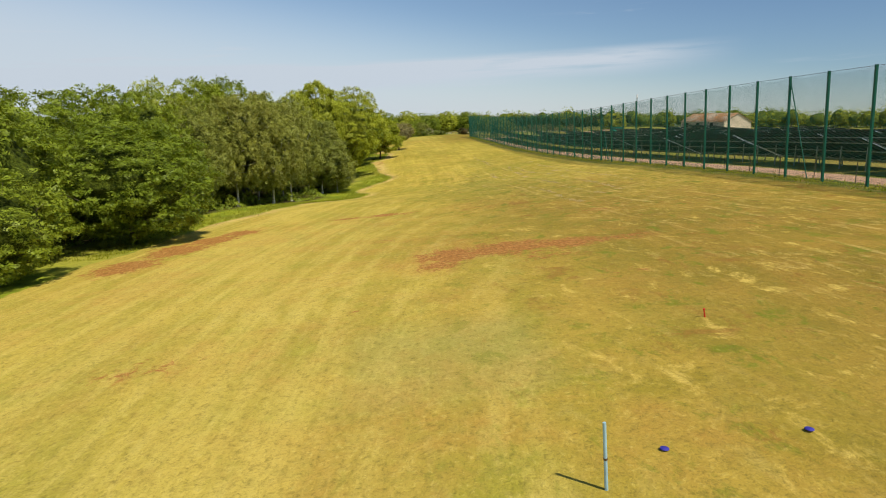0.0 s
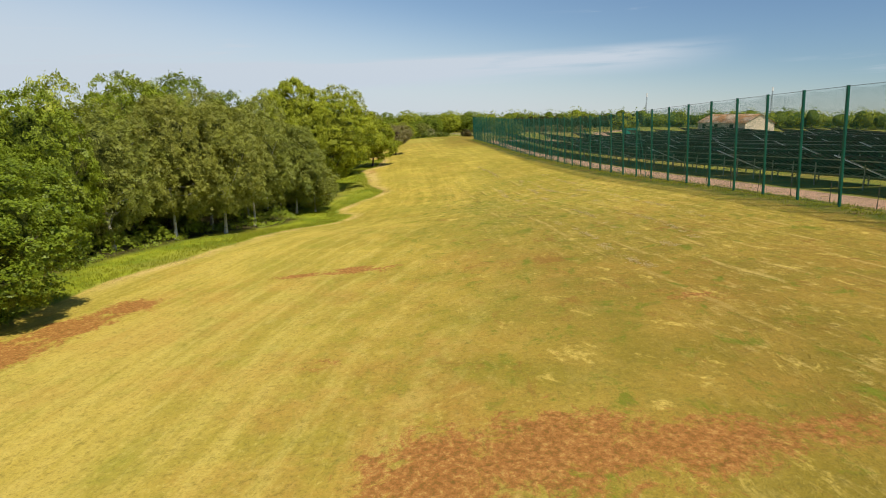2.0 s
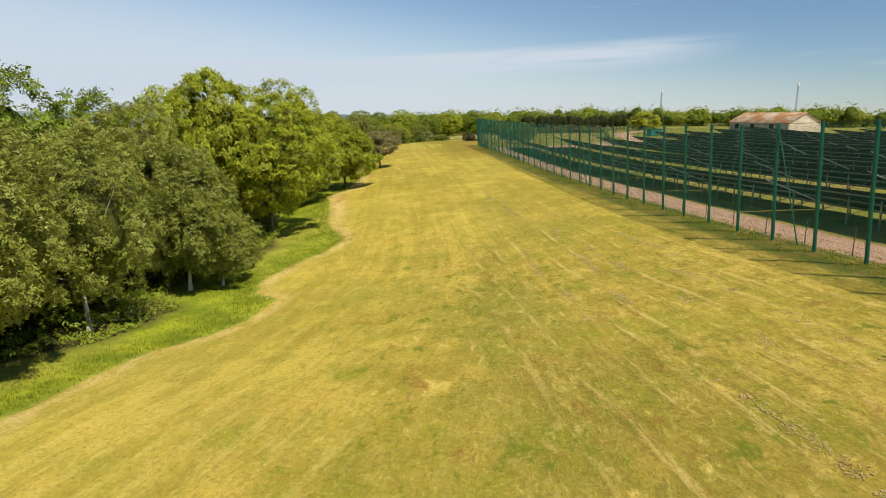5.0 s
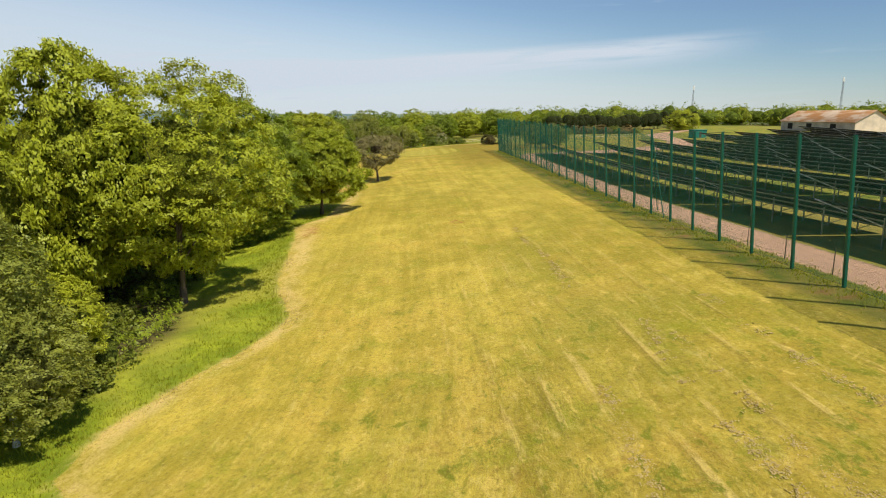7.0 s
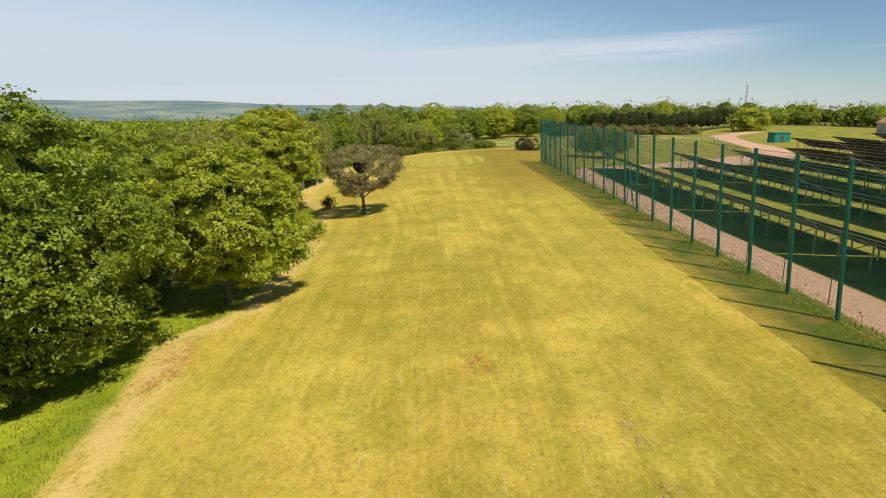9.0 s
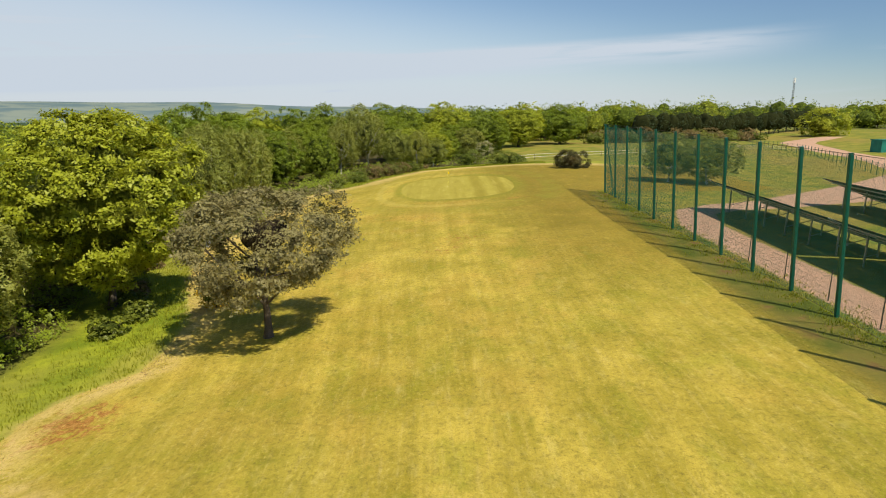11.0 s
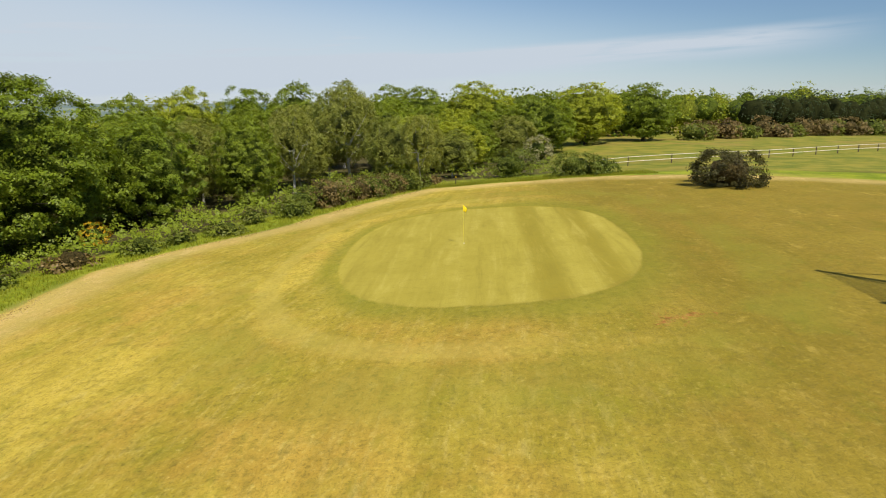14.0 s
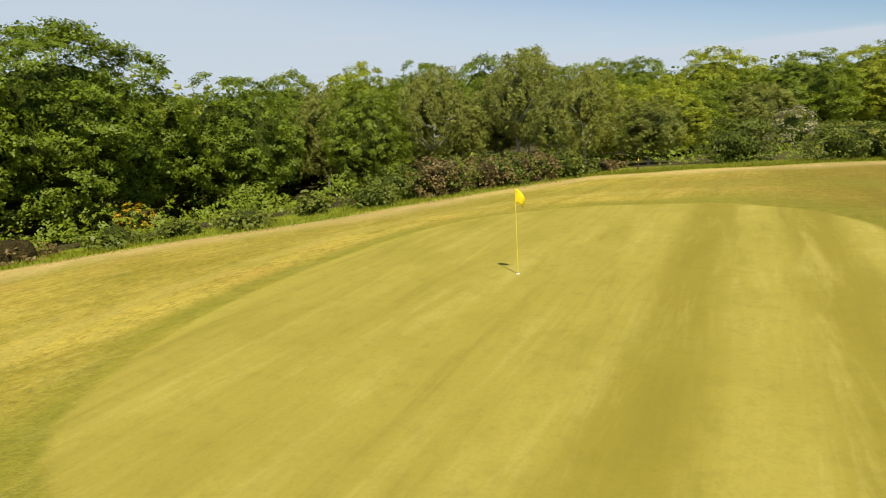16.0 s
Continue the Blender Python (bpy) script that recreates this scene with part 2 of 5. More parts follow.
def rust_material():
    m, n = material("rusted_roof_sheet")
    p = n.local()
    a = n.noise(n.mapped(p, (0.6, 0.25, 1)), 0.5, 5.0)
    b = n.noise(n.mapped(p, (0.1, 2.2, 1)), 0.8, 4.0)
    c = n.mix(n.step(a, 0.40, 0.62), (0.52, 0.24, 0.085), (0.74, 0.58, 0.42))
    c = n.mix(n.math("MULTIPLY", n.step(b, 0.4, 0.7), 0.5), c, (0.62, 0.33, 0.12))
    n.out(n.surface(c, 0.65, 0.1))
    return m


def panel_material():
    m, n = material("solar_cells")
    p = n.local()
    w = n.node("ShaderNodeTexBrick")
    n.link(p, w.inputs["Vector"])
    w.offset = 0.0
    w.inputs["Scale"].default_value = 1.0
    w.inputs["Brick Width"].default_value, w.inputs["Row Height"].default_value = 0.165, 0.165
    w.inputs["Mortar Size"].default_value = 0.006
    for key, v in (("Color1", (0.008, 0.011, 0.022, 1)), ("Color2", (0.012, 0.015, 0.028, 1)), ("Mortar", (0.06, 0.065, 0.075, 1))):
        w.inputs[key].default_value = v
    dust = n.noise(p, 0.7, 4.0)
    c = n.mix(n.math("MULTIPLY", dust, 0.12), w.outputs[0], (0.25, 0.23, 0.20))
    n.out(n.surface(c, 0.18, 0.0, None, 0.5))
    return m


M_RUST = rust_material()
M_CELL = panel_material()


# ---------------------------------------------------------------- ground
TX = np.array((-60, -20, 0, 20, 36.5, 60, 120.0))
TY = np.array((-60, 0, 30, 60, 80, 100, 140, 170, 200, 225, 250, 275, 300.0))
TZ = np.array((
    (2.0, 4.0, 6.2, 7.6, 8.3, 9.0, 10.2), (1.0, 3.3, 5.8, 7.2, 7.9, 8.8, 10.0), (0.0, 2.7, 4.7, 6.7, 7.6, 8.5, 9.8),
    (-1.5, 1.7, 2.9, 5.4, 7.1, 8.1, 9.6), (-2.2, 1.1, 2.1, 4.5, 6.5, 7.6, 9.3), (-3.5, -0.7, 0.2, 3.0, 5.8, 7.0, 8.7),
    (-4.0, -1.0, 0.9, 3.0, 5.15, 6.0, 7.6), (-3.2, 0.0, 2.2, 4.0, 5.1, 5.6, 6.8), (-3.0, 0.5, 2.4, 4.2, 5.6, 5.6, 6.2),
    (-3.0, 0.2, 2.5, 5.0, 6.2, 6.0, 5.9), (-2.5, 0.8, 3.7, 5.4, 6.4, 6.2, 5.9), (-2.0, 0.8, 3.2, 5.4, 6.5, 6.5, 6.0),
    (-1.0, 2.0, 3.4, 4.4, 5.9, 6.5, 6.2)))


def smooth(a, b, v):
    u = np.clip((v - a) / (b - a), 0, 1)
    return u * u * (3 - 2 * u)


def hermite(u, h, a, b, ma, mb):
    return (2 * u**3 - 3 * u**2 + 1) * a + (u**3 - 2 * u**2 + u) * h * ma + (3 * u**2 - 2 * u**3) * b + (u**3 - u**2) * h * mb


def land(x, y):
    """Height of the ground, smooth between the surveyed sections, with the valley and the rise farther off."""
    x, y = np.atleast_1d(np.asarray(x, float)), np.atleast_1d(np.asarray(y, float))
    i = np.clip(np.searchsorted(TY, y) - 1, 0, len(TY) - 2)
    h = (TY[i + 1] - TY[i])[:, None]
    u = ((np.clip(y, TY[0], TY[-1]) - TY[i]))[:, None] / h
    m = np.gradient(TZ, TY, axis=0)
    row = hermite(u, h, TZ[i], TZ[i + 1], m[i], m[i + 1])
    j = np.clip(np.searchsorted(TX, x) - 1, 0, len(TX) - 2)
    mx = np.gradient(row, TX, axis=1)
    k = np.arange(len(x))
    h = TX[j + 1] - TX[j]
    u = (np.clip(x, TX[0], TX[-1]) - TX[j]) / h
    z = hermite(u, h, row[k, j], row[k, j + 1], mx[k, j], mx[k, j + 1])
    z = z + 2.6 * smooth(118, 176, x) * smooth(200, 320, y)
    z = z - 42 * smooth(60, 800, -x) - 6 * smooth(350, 1200, y) - 4 * smooth(300, 1500, x)
    return z


def ground_z(x, y):
    return float(land(x, y)[0])


# left edge of the mown fairway: x at y
EDGE_Y = (-60, 20, 35, 44, 48, 54, 64, 71, 76, 80, 87, 95, 98, 103, 107, 110, 114, 119, 123.5, 126, 128.6, 133.5, 139, 145, 151, 155, 160, 164, 174, 182, 184.5, 187, 190.8, 193.6, 195.6, 203, 212, 220, 227.6, 230.6, 236, 241, 251, 254.3, 257.7, 261.2, 268.5, 274.7, 277.5, 279, 292)
EDGE_X = (-24, -22, -20.4, -19.5, -18.4, -17.5, -16.2, -13.0, -11.1, -9.8, -8.7, -6.6, -3.6, -1.4, -0.6, -3.2, -2.9, -0.8, 2.1, 3.4, 3.8, 2.2, 1.0, 0.9, 0.3, 0.1, -0.8, 2.6, 3.7, 4.4, 3.7, 0.7, -0.4, 0.4, 2.6, 2.1, -1.5, -4.2, -6.1, -4.9, -4.2, -2.9, -2.5, -0.2, 2.4, 5.1, 7.5, 11.4, 13.2, 15.0, 20.0)
GREEN_C, GREEN_R = (19.6, 251.5), (7.5, 11.1)


def grid_lines(fine, ratio, far):
    """Coordinates with an even middle and steps that grow towards the horizon."""
    right, s = [fine[-1]], fine[1] - fine[0]
    while right[-1] < far:
        s *= ratio
        right.append(right[-1] + s)
    left, s = [fine[0]], fine[1] - fine[0]
    while left[-1] > -far:
        s *= ratio
        left.append(left[-1] - s)
    return np.array(left[:0:-1] + list(fine) + right[1:])


def quad_mesh(name, verts, quads, mat=None, shade=False):
    """A mesh from arrays of vertices and quads."""
    me = bpy.data.meshes.new(name)
    verts, quads = np.asarray(verts, np.float32), np.asarray(quads, np.int32)
    me.vertices.add(len(verts))
    me.vertices.foreach_set("co", verts.ravel())
    me.loops.add(quads.size)
    me.loops.foreach_set("vertex_index", quads.ravel())
    me.polygons.add(len(quads))
    me.polygons.foreach_set("loop_start", np.arange(0, quads.size, 4, dtype=np.int32))
    me.update(calc_edges=True)
    me.validate()
    if shade:
        me.polygons.foreach_set("use_smooth", np.ones(len(quads), bool))
    if mat:
        me.materials.append(mat)
    return me


def along(px, py, pts):
    """Distance of points from a line of straight legs."""
    best = np.full(len(px), 1e9)
    for (ax, ay), (bx, by) in zip(pts, pts[1:]):
        dx, dy = bx - ax, by - ay
        u = np.clip(((px - ax) * dx + (py - ay) * dy) / (dx * dx + dy * dy), 0, 1)
        best = np.minimum(best, np.hypot(px - ax - u * dx, py - ay - u * dy))
    return best


TRACK = ((39.2, -80), (39.5, 110), (40.1, 180), (40.0, 205), (39.6, 219), (41.6, 225.5), (46, 228.6), (52, 231), (66, 240), (80, 252), (95, 266), (106, 290), (115, 325), (128, 365), (150, 382))
SOIL = ((4.0, 32.4, 2.0, 2.6, 1.25), (7.0, 32.8, 2.6, 2.4, 1.25), (10.4, 32.0, 2.6, 1.6, 1.15), (13.4, 31.6, 2.0, 1.0, 1.0), (3.0, 29.6, 1.4, 1.4, 0.9), (8.5, 29.4, 3.0, 1.4, 0.7),
        (-2.6, 61.2, 1.8, 0.9, 1.2), (0.8, 61.4, 1.9, 1.1, 1.35), (3.2, 60.6, 1.5, 0.8, 1.15), (0.5, 41.6, 1.2, 0.8, 0.9), (-2.6, 88.4, 0.9, 1.2, 0.65),
        (-11.6, 55.6, 1.8, 2.2, 1.35), (-13.2, 52.0, 2.0, 2.6, 1.4), (-14.6, 47.5, 2.2, 3.2, 1.4), (-16.2, 41.5, 2.2, 3.4, 1.3),
        (19.2, 219.0, 3.2, 3.6, 0.50), (17.0, 216.0, 2.2, 1.6, 0.50), (25.6, 238.3, 1.5, 1.0, 0.68), (18.0, 153.6, 1.6, 2.0, 0.62), (24, 60, 3.0, 6.0, 0.40), (27, 75, 3, 6, 0.4),
        (-7.2, 19.2, 2.4, 1.2, 0.62), (-0.2, 23.2, 1.4, 0.8, 0.6), (10.5, 24.0, 1.6, 0.8, 0.6), (16.5, 44.0, 2.4, 1.5, 0.62), (34.5, 277.5, 2.6, 1.2, 0.8), (1.4, 157.0, 1.6, 5.0, 0.8), (2.0, 190.5, 2.2, 2.6, 0.85), (-2.2, 240.0, 1.2, 6.0, 0.6))


def build_ground():
    xs = grid_lines(np.arange(-34, 46.01, 0.8), 1.09, 4600)
    ys = grid_lines(np.arange(-2, 296.01, 1.0), 1.09, 4600)
    gx, gy = [a.ravel() for a in np.meshgrid(xs, ys)]
    z = land(gx, gy)
    z = z + 0.03 * np.sin(gx * 0.9 + 1.3 * np.sin(gy * 0.31)) * np.sin(gy * 0.6)
    w, hgt = len(xs), len(ys)
    i = (np.arange(hgt - 1)[:, None] * w + np.arange(w - 1)).ravel()
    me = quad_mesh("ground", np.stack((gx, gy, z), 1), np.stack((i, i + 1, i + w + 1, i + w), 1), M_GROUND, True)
    edge = np.minimum(gx - np.interp(gy, EDGE_Y, EDGE_X), 278.6 - 0.25 * np.maximum(0, gx - 30) - gy)
    q = (np.abs((gx - GREEN_C[0]) / GREEN_R[0]) ** 2.6 + np.abs((gy - GREEN_C[1]) / GREEN_R[1]) ** 2.6) ** (1 / 2.6)
    green = (1 - q) * 8.5
    track = 1.8 + 2.8 * smooth(228, 244, gy) - along(gx, gy, TRACK)
    soil = np.zeros(len(gx))
    for x, y, a, b, k in SOIL:
        soil = np.maximum(soil, k * np.exp(-((gx - x) / a) ** 2 - ((gy - y) / b) ** 2))
    tee = smooth(-1.4, -0.2, gx) * smooth(5.6, 4.2, gx) * smooth(12.8, 14.6, gy) * smooth(20.8, 19.2, gy)
    width = np.interp(gy, (0, 100, 130, 142, 165, 172, 205, 218, 290), (1.6, 1.6, 1.8, 3.2, 3.4, 2.0, 2.2, 4.8, 4.4))
    dry = smooth(-0.4, 0.3, edge) * smooth(width, width * 0.35, edge) * smooth(56, 66, gy)
    brown = np.maximum(smooth(0, 16, gx) * smooth(92, 26, gy), 0.92 * smooth(19, 30, gx) * smooth(196, 222, gy))
    ylin = np.arange(-60, 300.0, 2.0)
    bow = np.convolve(np.interp(np.arange(-100, 340.0, 2.0), EDGE_Y, EDGE_X), np.ones(21) / 21, "same")[20:200]
    lane = gx - np.interp(gy, ylin, bow) * smooth(30, -4, gx)
    for name, v in (("lane", lane), ("brown", brown), ("dry", dry), ("edge", edge), ("green", green), ("track", track), ("soil", soil), ("tee", tee)):
        a = me.attributes.new(name, "FLOAT", "POINT")
        a.data.foreach_set("value", v.astype(np.float32))
    return tagged(new("ground", me), "dry mown golf fairway, green rough and far fields", "ground", kind="structure")


def ground_material():
    m, n = material("ground_cover")
    p = n.where()
    edge, green, track, soil = n.attr("edge"), n.attr("green"), n.attr("track"), n.attr("soil")
    sep = n.node("ShaderNodeSeparateXYZ")
    n.link(p, sep.inputs[0])
    big = n.noise(p, 0.055, 3.0, 0.5, 0.4)
    mid = n.noise(p, 0.30, 5.0, 0.6)
    fine = n.noise(p, 2.6, 5.0, 0.65)
    tiny = n.noise(p, 14.0, 4.0, 0.7)
    tuft = n.noise(n.mapped(p, (1.0, 0.35, 1), 20), 1.6, 4.0, 0.7)
    # mown fairway: dry straw yellow with greener and browner areas, streaked along the mowing
    grain = n.noise(n.mapped(p, (1.0, 0.75, 1), 25), 5.5, 4.0, 0.75)
    lanes = n.node("ShaderNodeCombineXYZ")
    n.link(n.attr("lane"), lanes.inputs[0])
    n.link(sep.outputs[1], lanes.inputs[1])
    lv = lanes.outputs[0]
    mow = n.noise(n.mapped(lv, (0.80, 0.035, 1), 0, (3, 0, 0)), 1.0, 4.0, 0.62, 0.3)
    thin = n.noise(n.mapped(lv, (3.4, 0.40, 1)), 1.0, 5.0, 0.72, 0.15)
    f = n.math("ADD", n.math("MULTIPLY", mid, 0.40), n.math("ADD", n.math("MULTIPLY", mow, 0.30), n.math("MULTIPLY", big, 0.30)))
    fair = n.mix(n.step(f, 0.40, 0.60), (0.325, 0.260, 0.026), (0.560, 0.428, 0.066))
    green_area = n.step(n.noise(n.mapped(p, (1, 0.45, 1), 0, (5, 11, 0)), 0.075, 5.0, 0.65), 0.46, 0.64)
    calm = n.math("MULTIPLY_ADD", n.step(sep.outputs[1], 90.0, 140.0), -0.45, 1.0)
    fair = n.mix(n.math("MULTIPLY", n.math("MULTIPLY", green_area, calm), 0.80), fair, (0.268, 0.250, 0.028))
    rust = n.math("MULTIPLY", n.step(n.noise(n.mapped(p, (1, 1.0, 1), 0, (31, 7, 0)), 0.12, 5.0, 0.68), 0.44, 0.62), n.step(mid, 0.33, 0.60))
    ends = n.math("MULTIPLY_ADD", n.math("MAXIMUM", n.step(sep.outputs[1], 80.0, 40.0), n.math("MULTIPLY", n.step(sep.outputs[1], 198.0, 222.0), 0.35)), 0.62, 0.20)
    fair = n.mix(n.math("MULTIPLY", rust, ends), fair, (0.420, 0.205, 0.042))
    spots = n.noise(n.mapped(p, (1, 0.8, 1), 0, (9, 3, 0)), 0.33, 5.0, 0.66)
    fair = n.mix(n.math("MULTIPLY", n.math("MULTIPLY", n.step(spots, 0.52, 0.66), calm), 0.74), fair, (0.262, 0.272, 0.018))
    fair = n.mix(n.math("MULTIPLY", n.math("MULTIPLY", n.step(spots, 0.46, 0.32), calm), 0.40), fair, (0.560, 0.420, 0.065))
    hub = n.node("ShaderNodeVectorMath")
    hub.operation = "DISTANCE"
    n.link(n.mapped(p, (1, 1, 0)), hub.inputs[0])
    hub.inputs[1].default_value = (1.5, 25.0, 0)
    far = hub.outputs["Value"]
    turn = n.step(n.math("SINE", n.math("MULTIPLY", n.math("ADD", far, n.math("MULTIPLY", fine, 0.35)), 6.6)), -0.6, 0.9)
    turn = n.math("MULTIPLY", turn, n.math("MULTIPLY", n.math("MULTIPLY", n.step(far, 2.4, 3.6), n.step(far, 8.5, 6.5)), n.math("MULTIPLY", n.step(sep.outputs[0], 0.5, -1.5), n.step(sep.outputs[1], 21.0, 24.0))))
    fair = n.mix(n.math("MULTIPLY", turn, 0.42), fair, (0.62, 0.49, 0.12))
    left = n.math("MULTIPLY", n.step(sep.outputs[0], 4.0, -3.0), n.step(sep.outputs[1], 110.0, 60.0))
    fair = n.mix(n.math("MULTIPLY", n.math("MULTIPLY", n.step(mow, 0.46, 0.60), left), 0.48), fair, (0.62, 0.48, 0.11))
    fair = n.mix(n.math("MULTIPLY", n.step(thin, 0.50, 0.72), 0.34), fair, (0.61, 0.48, 0.145))
    fair = n.mix(n.math("MULTIPLY", n.step(thin, 0.48, 0.28), 0.34), fair, (0.225, 0.205, 0.026))
    fair = n.mix(n.math("MULTIPLY", n.step(tuft, 0.54, 0.74), 0.30), fair, (0.62, 0.51, 0.17))
    fair = n.mix(n.math("MULTIPLY", n.step(fine, 0.52, 0.30), 0.42), fair, (0.195, 0.165, 0.028))
    fair = n.mix(n.math("MULTIPLY", n.attr("brown"), 0.86), fair, n.mix(n.math("ADD", n.math("MULTIPLY", fine, 0.5), n.math("MULTIPLY", mid, 0.5)), (0.112, 0.088, 0.010), (0.320, 0.228, 0.028)))
    lump = n.noise(n.mapped(p, (1.1, 0.45, 1), 4), 1.6, 7.0, 0.74, 0.15)
    side = n.math("MULTIPLY", n.math("MULTIPLY", n.step(sep.outputs[0], 7.0, 17.0), n.step(sep.outputs[1], 140.0, 95.0)), n.step(big, 0.34, 0.52))
    fair = n.mix(n.math("MULTIPLY", n.math("MULTIPLY", n.step(lump, 0.52, 0.68), side), 0.62), fair, (0.66, 0.50, 0.155))
    # shadow beside the straw lumps, painted as dark brown
    fair = n.mix(n.math("MULTIPLY", n.math("MULTIPLY", n.step(lump, 0.49, 0.38), side), 0.62), fair, (0.170, 0.125, 0.020))
    # windrows of cut grass left by the mower; bright lit side and shaded side put into the colour
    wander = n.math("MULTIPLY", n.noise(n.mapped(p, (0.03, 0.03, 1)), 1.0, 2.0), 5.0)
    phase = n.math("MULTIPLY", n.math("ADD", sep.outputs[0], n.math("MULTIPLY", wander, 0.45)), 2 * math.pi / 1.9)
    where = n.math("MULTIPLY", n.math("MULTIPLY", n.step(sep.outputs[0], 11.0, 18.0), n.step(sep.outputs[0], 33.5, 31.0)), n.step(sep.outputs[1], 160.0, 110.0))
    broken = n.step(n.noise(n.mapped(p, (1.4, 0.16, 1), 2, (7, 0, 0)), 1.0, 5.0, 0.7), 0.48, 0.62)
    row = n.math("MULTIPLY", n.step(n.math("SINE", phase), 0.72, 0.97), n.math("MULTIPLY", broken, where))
    lee_shade = n.math("MULTIPLY", n.step(n.math("SINE", n.math("ADD", phase, 1.0)), 0.72, 0.97), n.math("MULTIPLY", broken, where))
    fair = n.mix(n.math("MULTIPLY", lee_shade, 0.45), fair, (0.190, 0.135, 0.024))
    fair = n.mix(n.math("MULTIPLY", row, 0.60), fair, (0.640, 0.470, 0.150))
    # passes of the mower on the other side
    swing = n.math("ADD", n.math("MULTIPLY", n.attr("lane"), 2 * math.pi / 1.5), n.math("MULTIPLY", mid, 2.4))
    passes = n.math("MULTIPLY", n.step(n.math("SINE", swing), 0.15, 0.95), n.math("MULTIPLY", n.step(thin, 0.36, 0.60), n.math("MULTIPLY", n.step(sep.outputs[0], 11.0, 3.0), n.step(sep.outputs[1], 150.0, 60.0))))
    fair = n.mix(n.math("MULTIPLY", passes, 0.42), fair, (0.620, 0.500, 0.120))
    fair = n.mix(n.math("MULTIPLY", n.attr("tee"), 0.45), fair, n.mix(mid, (0.27, 0.27, 0.075), (0.38, 0.36, 0.12)))
    fair = n.mix(n.math("MULTIPLY", n.step(sep.outputs[1], 95.0, 35.0), n.math("MULTIPLY_ADD", n.step(mid, 0.35, 0.65), 0.30, 0.10)), fair, (0.440, 0.260, 0.050))
    # patchy sward: green tufts, dead brown thatch and straw side by side
    sward = n.noise(n.mapped(p, (1.0, 0.55, 1), 6, (13, 2, 0)), 0.85, 6.0, 0.72, 0.5)
    thatch = n.noise(n.mapped(p, (1.0, 0.6, 1), 3, (2, 17, 0)), 0.50, 6.0, 0.74, 0.6)
    wild = n.math("MULTIPLY_ADD", n.math("MULTIPLY", n.step(sep.outputs[0], -2.0, 12.0), n.step(sep.outputs[1], 150.0, 100.0)), 0.62, 0.30)
    fair = n.mix(n.math("MULTIPLY", n.step(sward, 0.56, 0.70), wild), fair, (0.640, 0.470, 0.105))
    fair = n.mix(n.math("MULTIPLY", n.step(sward, 0.46, 0.33), wild), fair, (0.165, 0.190, 0.014))
    fair = n.mix(n.math("MULTIPLY", n.math("MULTIPLY", n.step(thatch, 0.56, 0.68), n.step(sep.outputs[1], 140.0, 70.0)), n.math("MULTIPLY", wild, 0.85)), fair, (0.270, 0.135, 0.026))
    light_side = n.math("MULTIPLY", n.step(sep.outputs[0], 8.0, -6.0), n.math("MULTIPLY_ADD", n.step(sep.outputs[1], 60.0, 15.0), 0.12, 0.18))
    fair = n.mix(light_side, fair, (0.640, 0.520, 0.105))
    # bare red soil, broken by grass
    ragged = n.noise(n.mapped(p, (1.0, 0.8, 1), 10), 1.5, 7.0, 0.80, 0.6)
    worn = n.step(n.math("ADD", soil, n.math("MULTIPLY", n.math("SUBTRACT", ragged, 0.5), 2.8)), 0.42, 0.85)
    fair = n.mix(n.math("MULTIPLY", worn, 0.90), fair, n.mix(n.step(grain, 0.3, 0.7), (0.250, 0.082, 0.020), (0.460, 0.205, 0.060)))
    fair = n.mix(n.math("MULTIPLY", n.step(grain, 0.50, 0.28), 0.58), fair, (0.165, 0.135, 0.024))
    fair = n.mix(n.math("MULTIPLY", n.step(grain, 0.52, 0.74), n.math("MULTIPLY_ADD", n.attr("brown"), -0.30, 0.44)), fair, (0.66, 0.53, 0.140))
    fair = n.mix(n.math("MULTIPLY", n.step(tiny, 0.52, 0.30), 0.40), fair, (0.150, 0.125, 0.024))
    # putting green with its stripes, then the greener collar
    bend = n.math("ADD", sep.outputs[0], n.math("MULTIPLY", n.math("SUBTRACT", mid, 0.5), 0.25))
    stripe = n.step(n.math("SINE", n.math("MULTIPLY", n.math("SUBTRACT", bend, 22.95), 2.26)), -0.9, 0.9)
    stripe = n.math("MAXIMUM", stripe, n.math("MULTIPLY", n.step(sep.outputs[0], 21.9, 20.2), 0.78))
    putt = n.mix(stripe, (0.300, 0.245, 0.030), (0.400, 0.335, 0.054))
    smear = n.noise(n.mapped(p, (1.5, 0.16, 1), 10), 1.0, 5.0, 0.7, 0.4)
    putt = n.mix(n.math("MULTIPLY", n.step(smear, 0.48, 0.72), 0.55), putt, (0.50, 0.42, 0.095))
    putt = n.mix(n.math("MULTIPLY", n.step(smear, 0.50, 0.28), 0.50), putt, (0.245, 0.205, 0.028))
    putt = n.mix(n.math("MULTIPLY", n.step(n.noise(p, 0.42, 5.0, 0.65), 0.46, 0.66), 0.42), putt, (0.315, 0.265, 0.036))
    putt = n.mix(n.math("MULTIPLY", n.step(fine, 0.52, 0.28), 0.26), putt, (0.22, 0.19, 0.028))
    putt = n.mix(n.math("MULTIPLY", n.step(tiny, 0.55, 0.30), 0.20), putt, (0.20, 0.18, 0.03))
    gd = n.math("ADD", green, n.math("MULTIPLY", n.math("SUBTRACT", mid, 0.5), 0.7))
    ring = n.math("MULTIPLY", n.step(gd, n.math("MULTIPLY_ADD", n.step(sep.outputs[0], 17.0, 25.0), -1.3, -1.5), -0.4), n.step(gd, 0.20, -0.10))
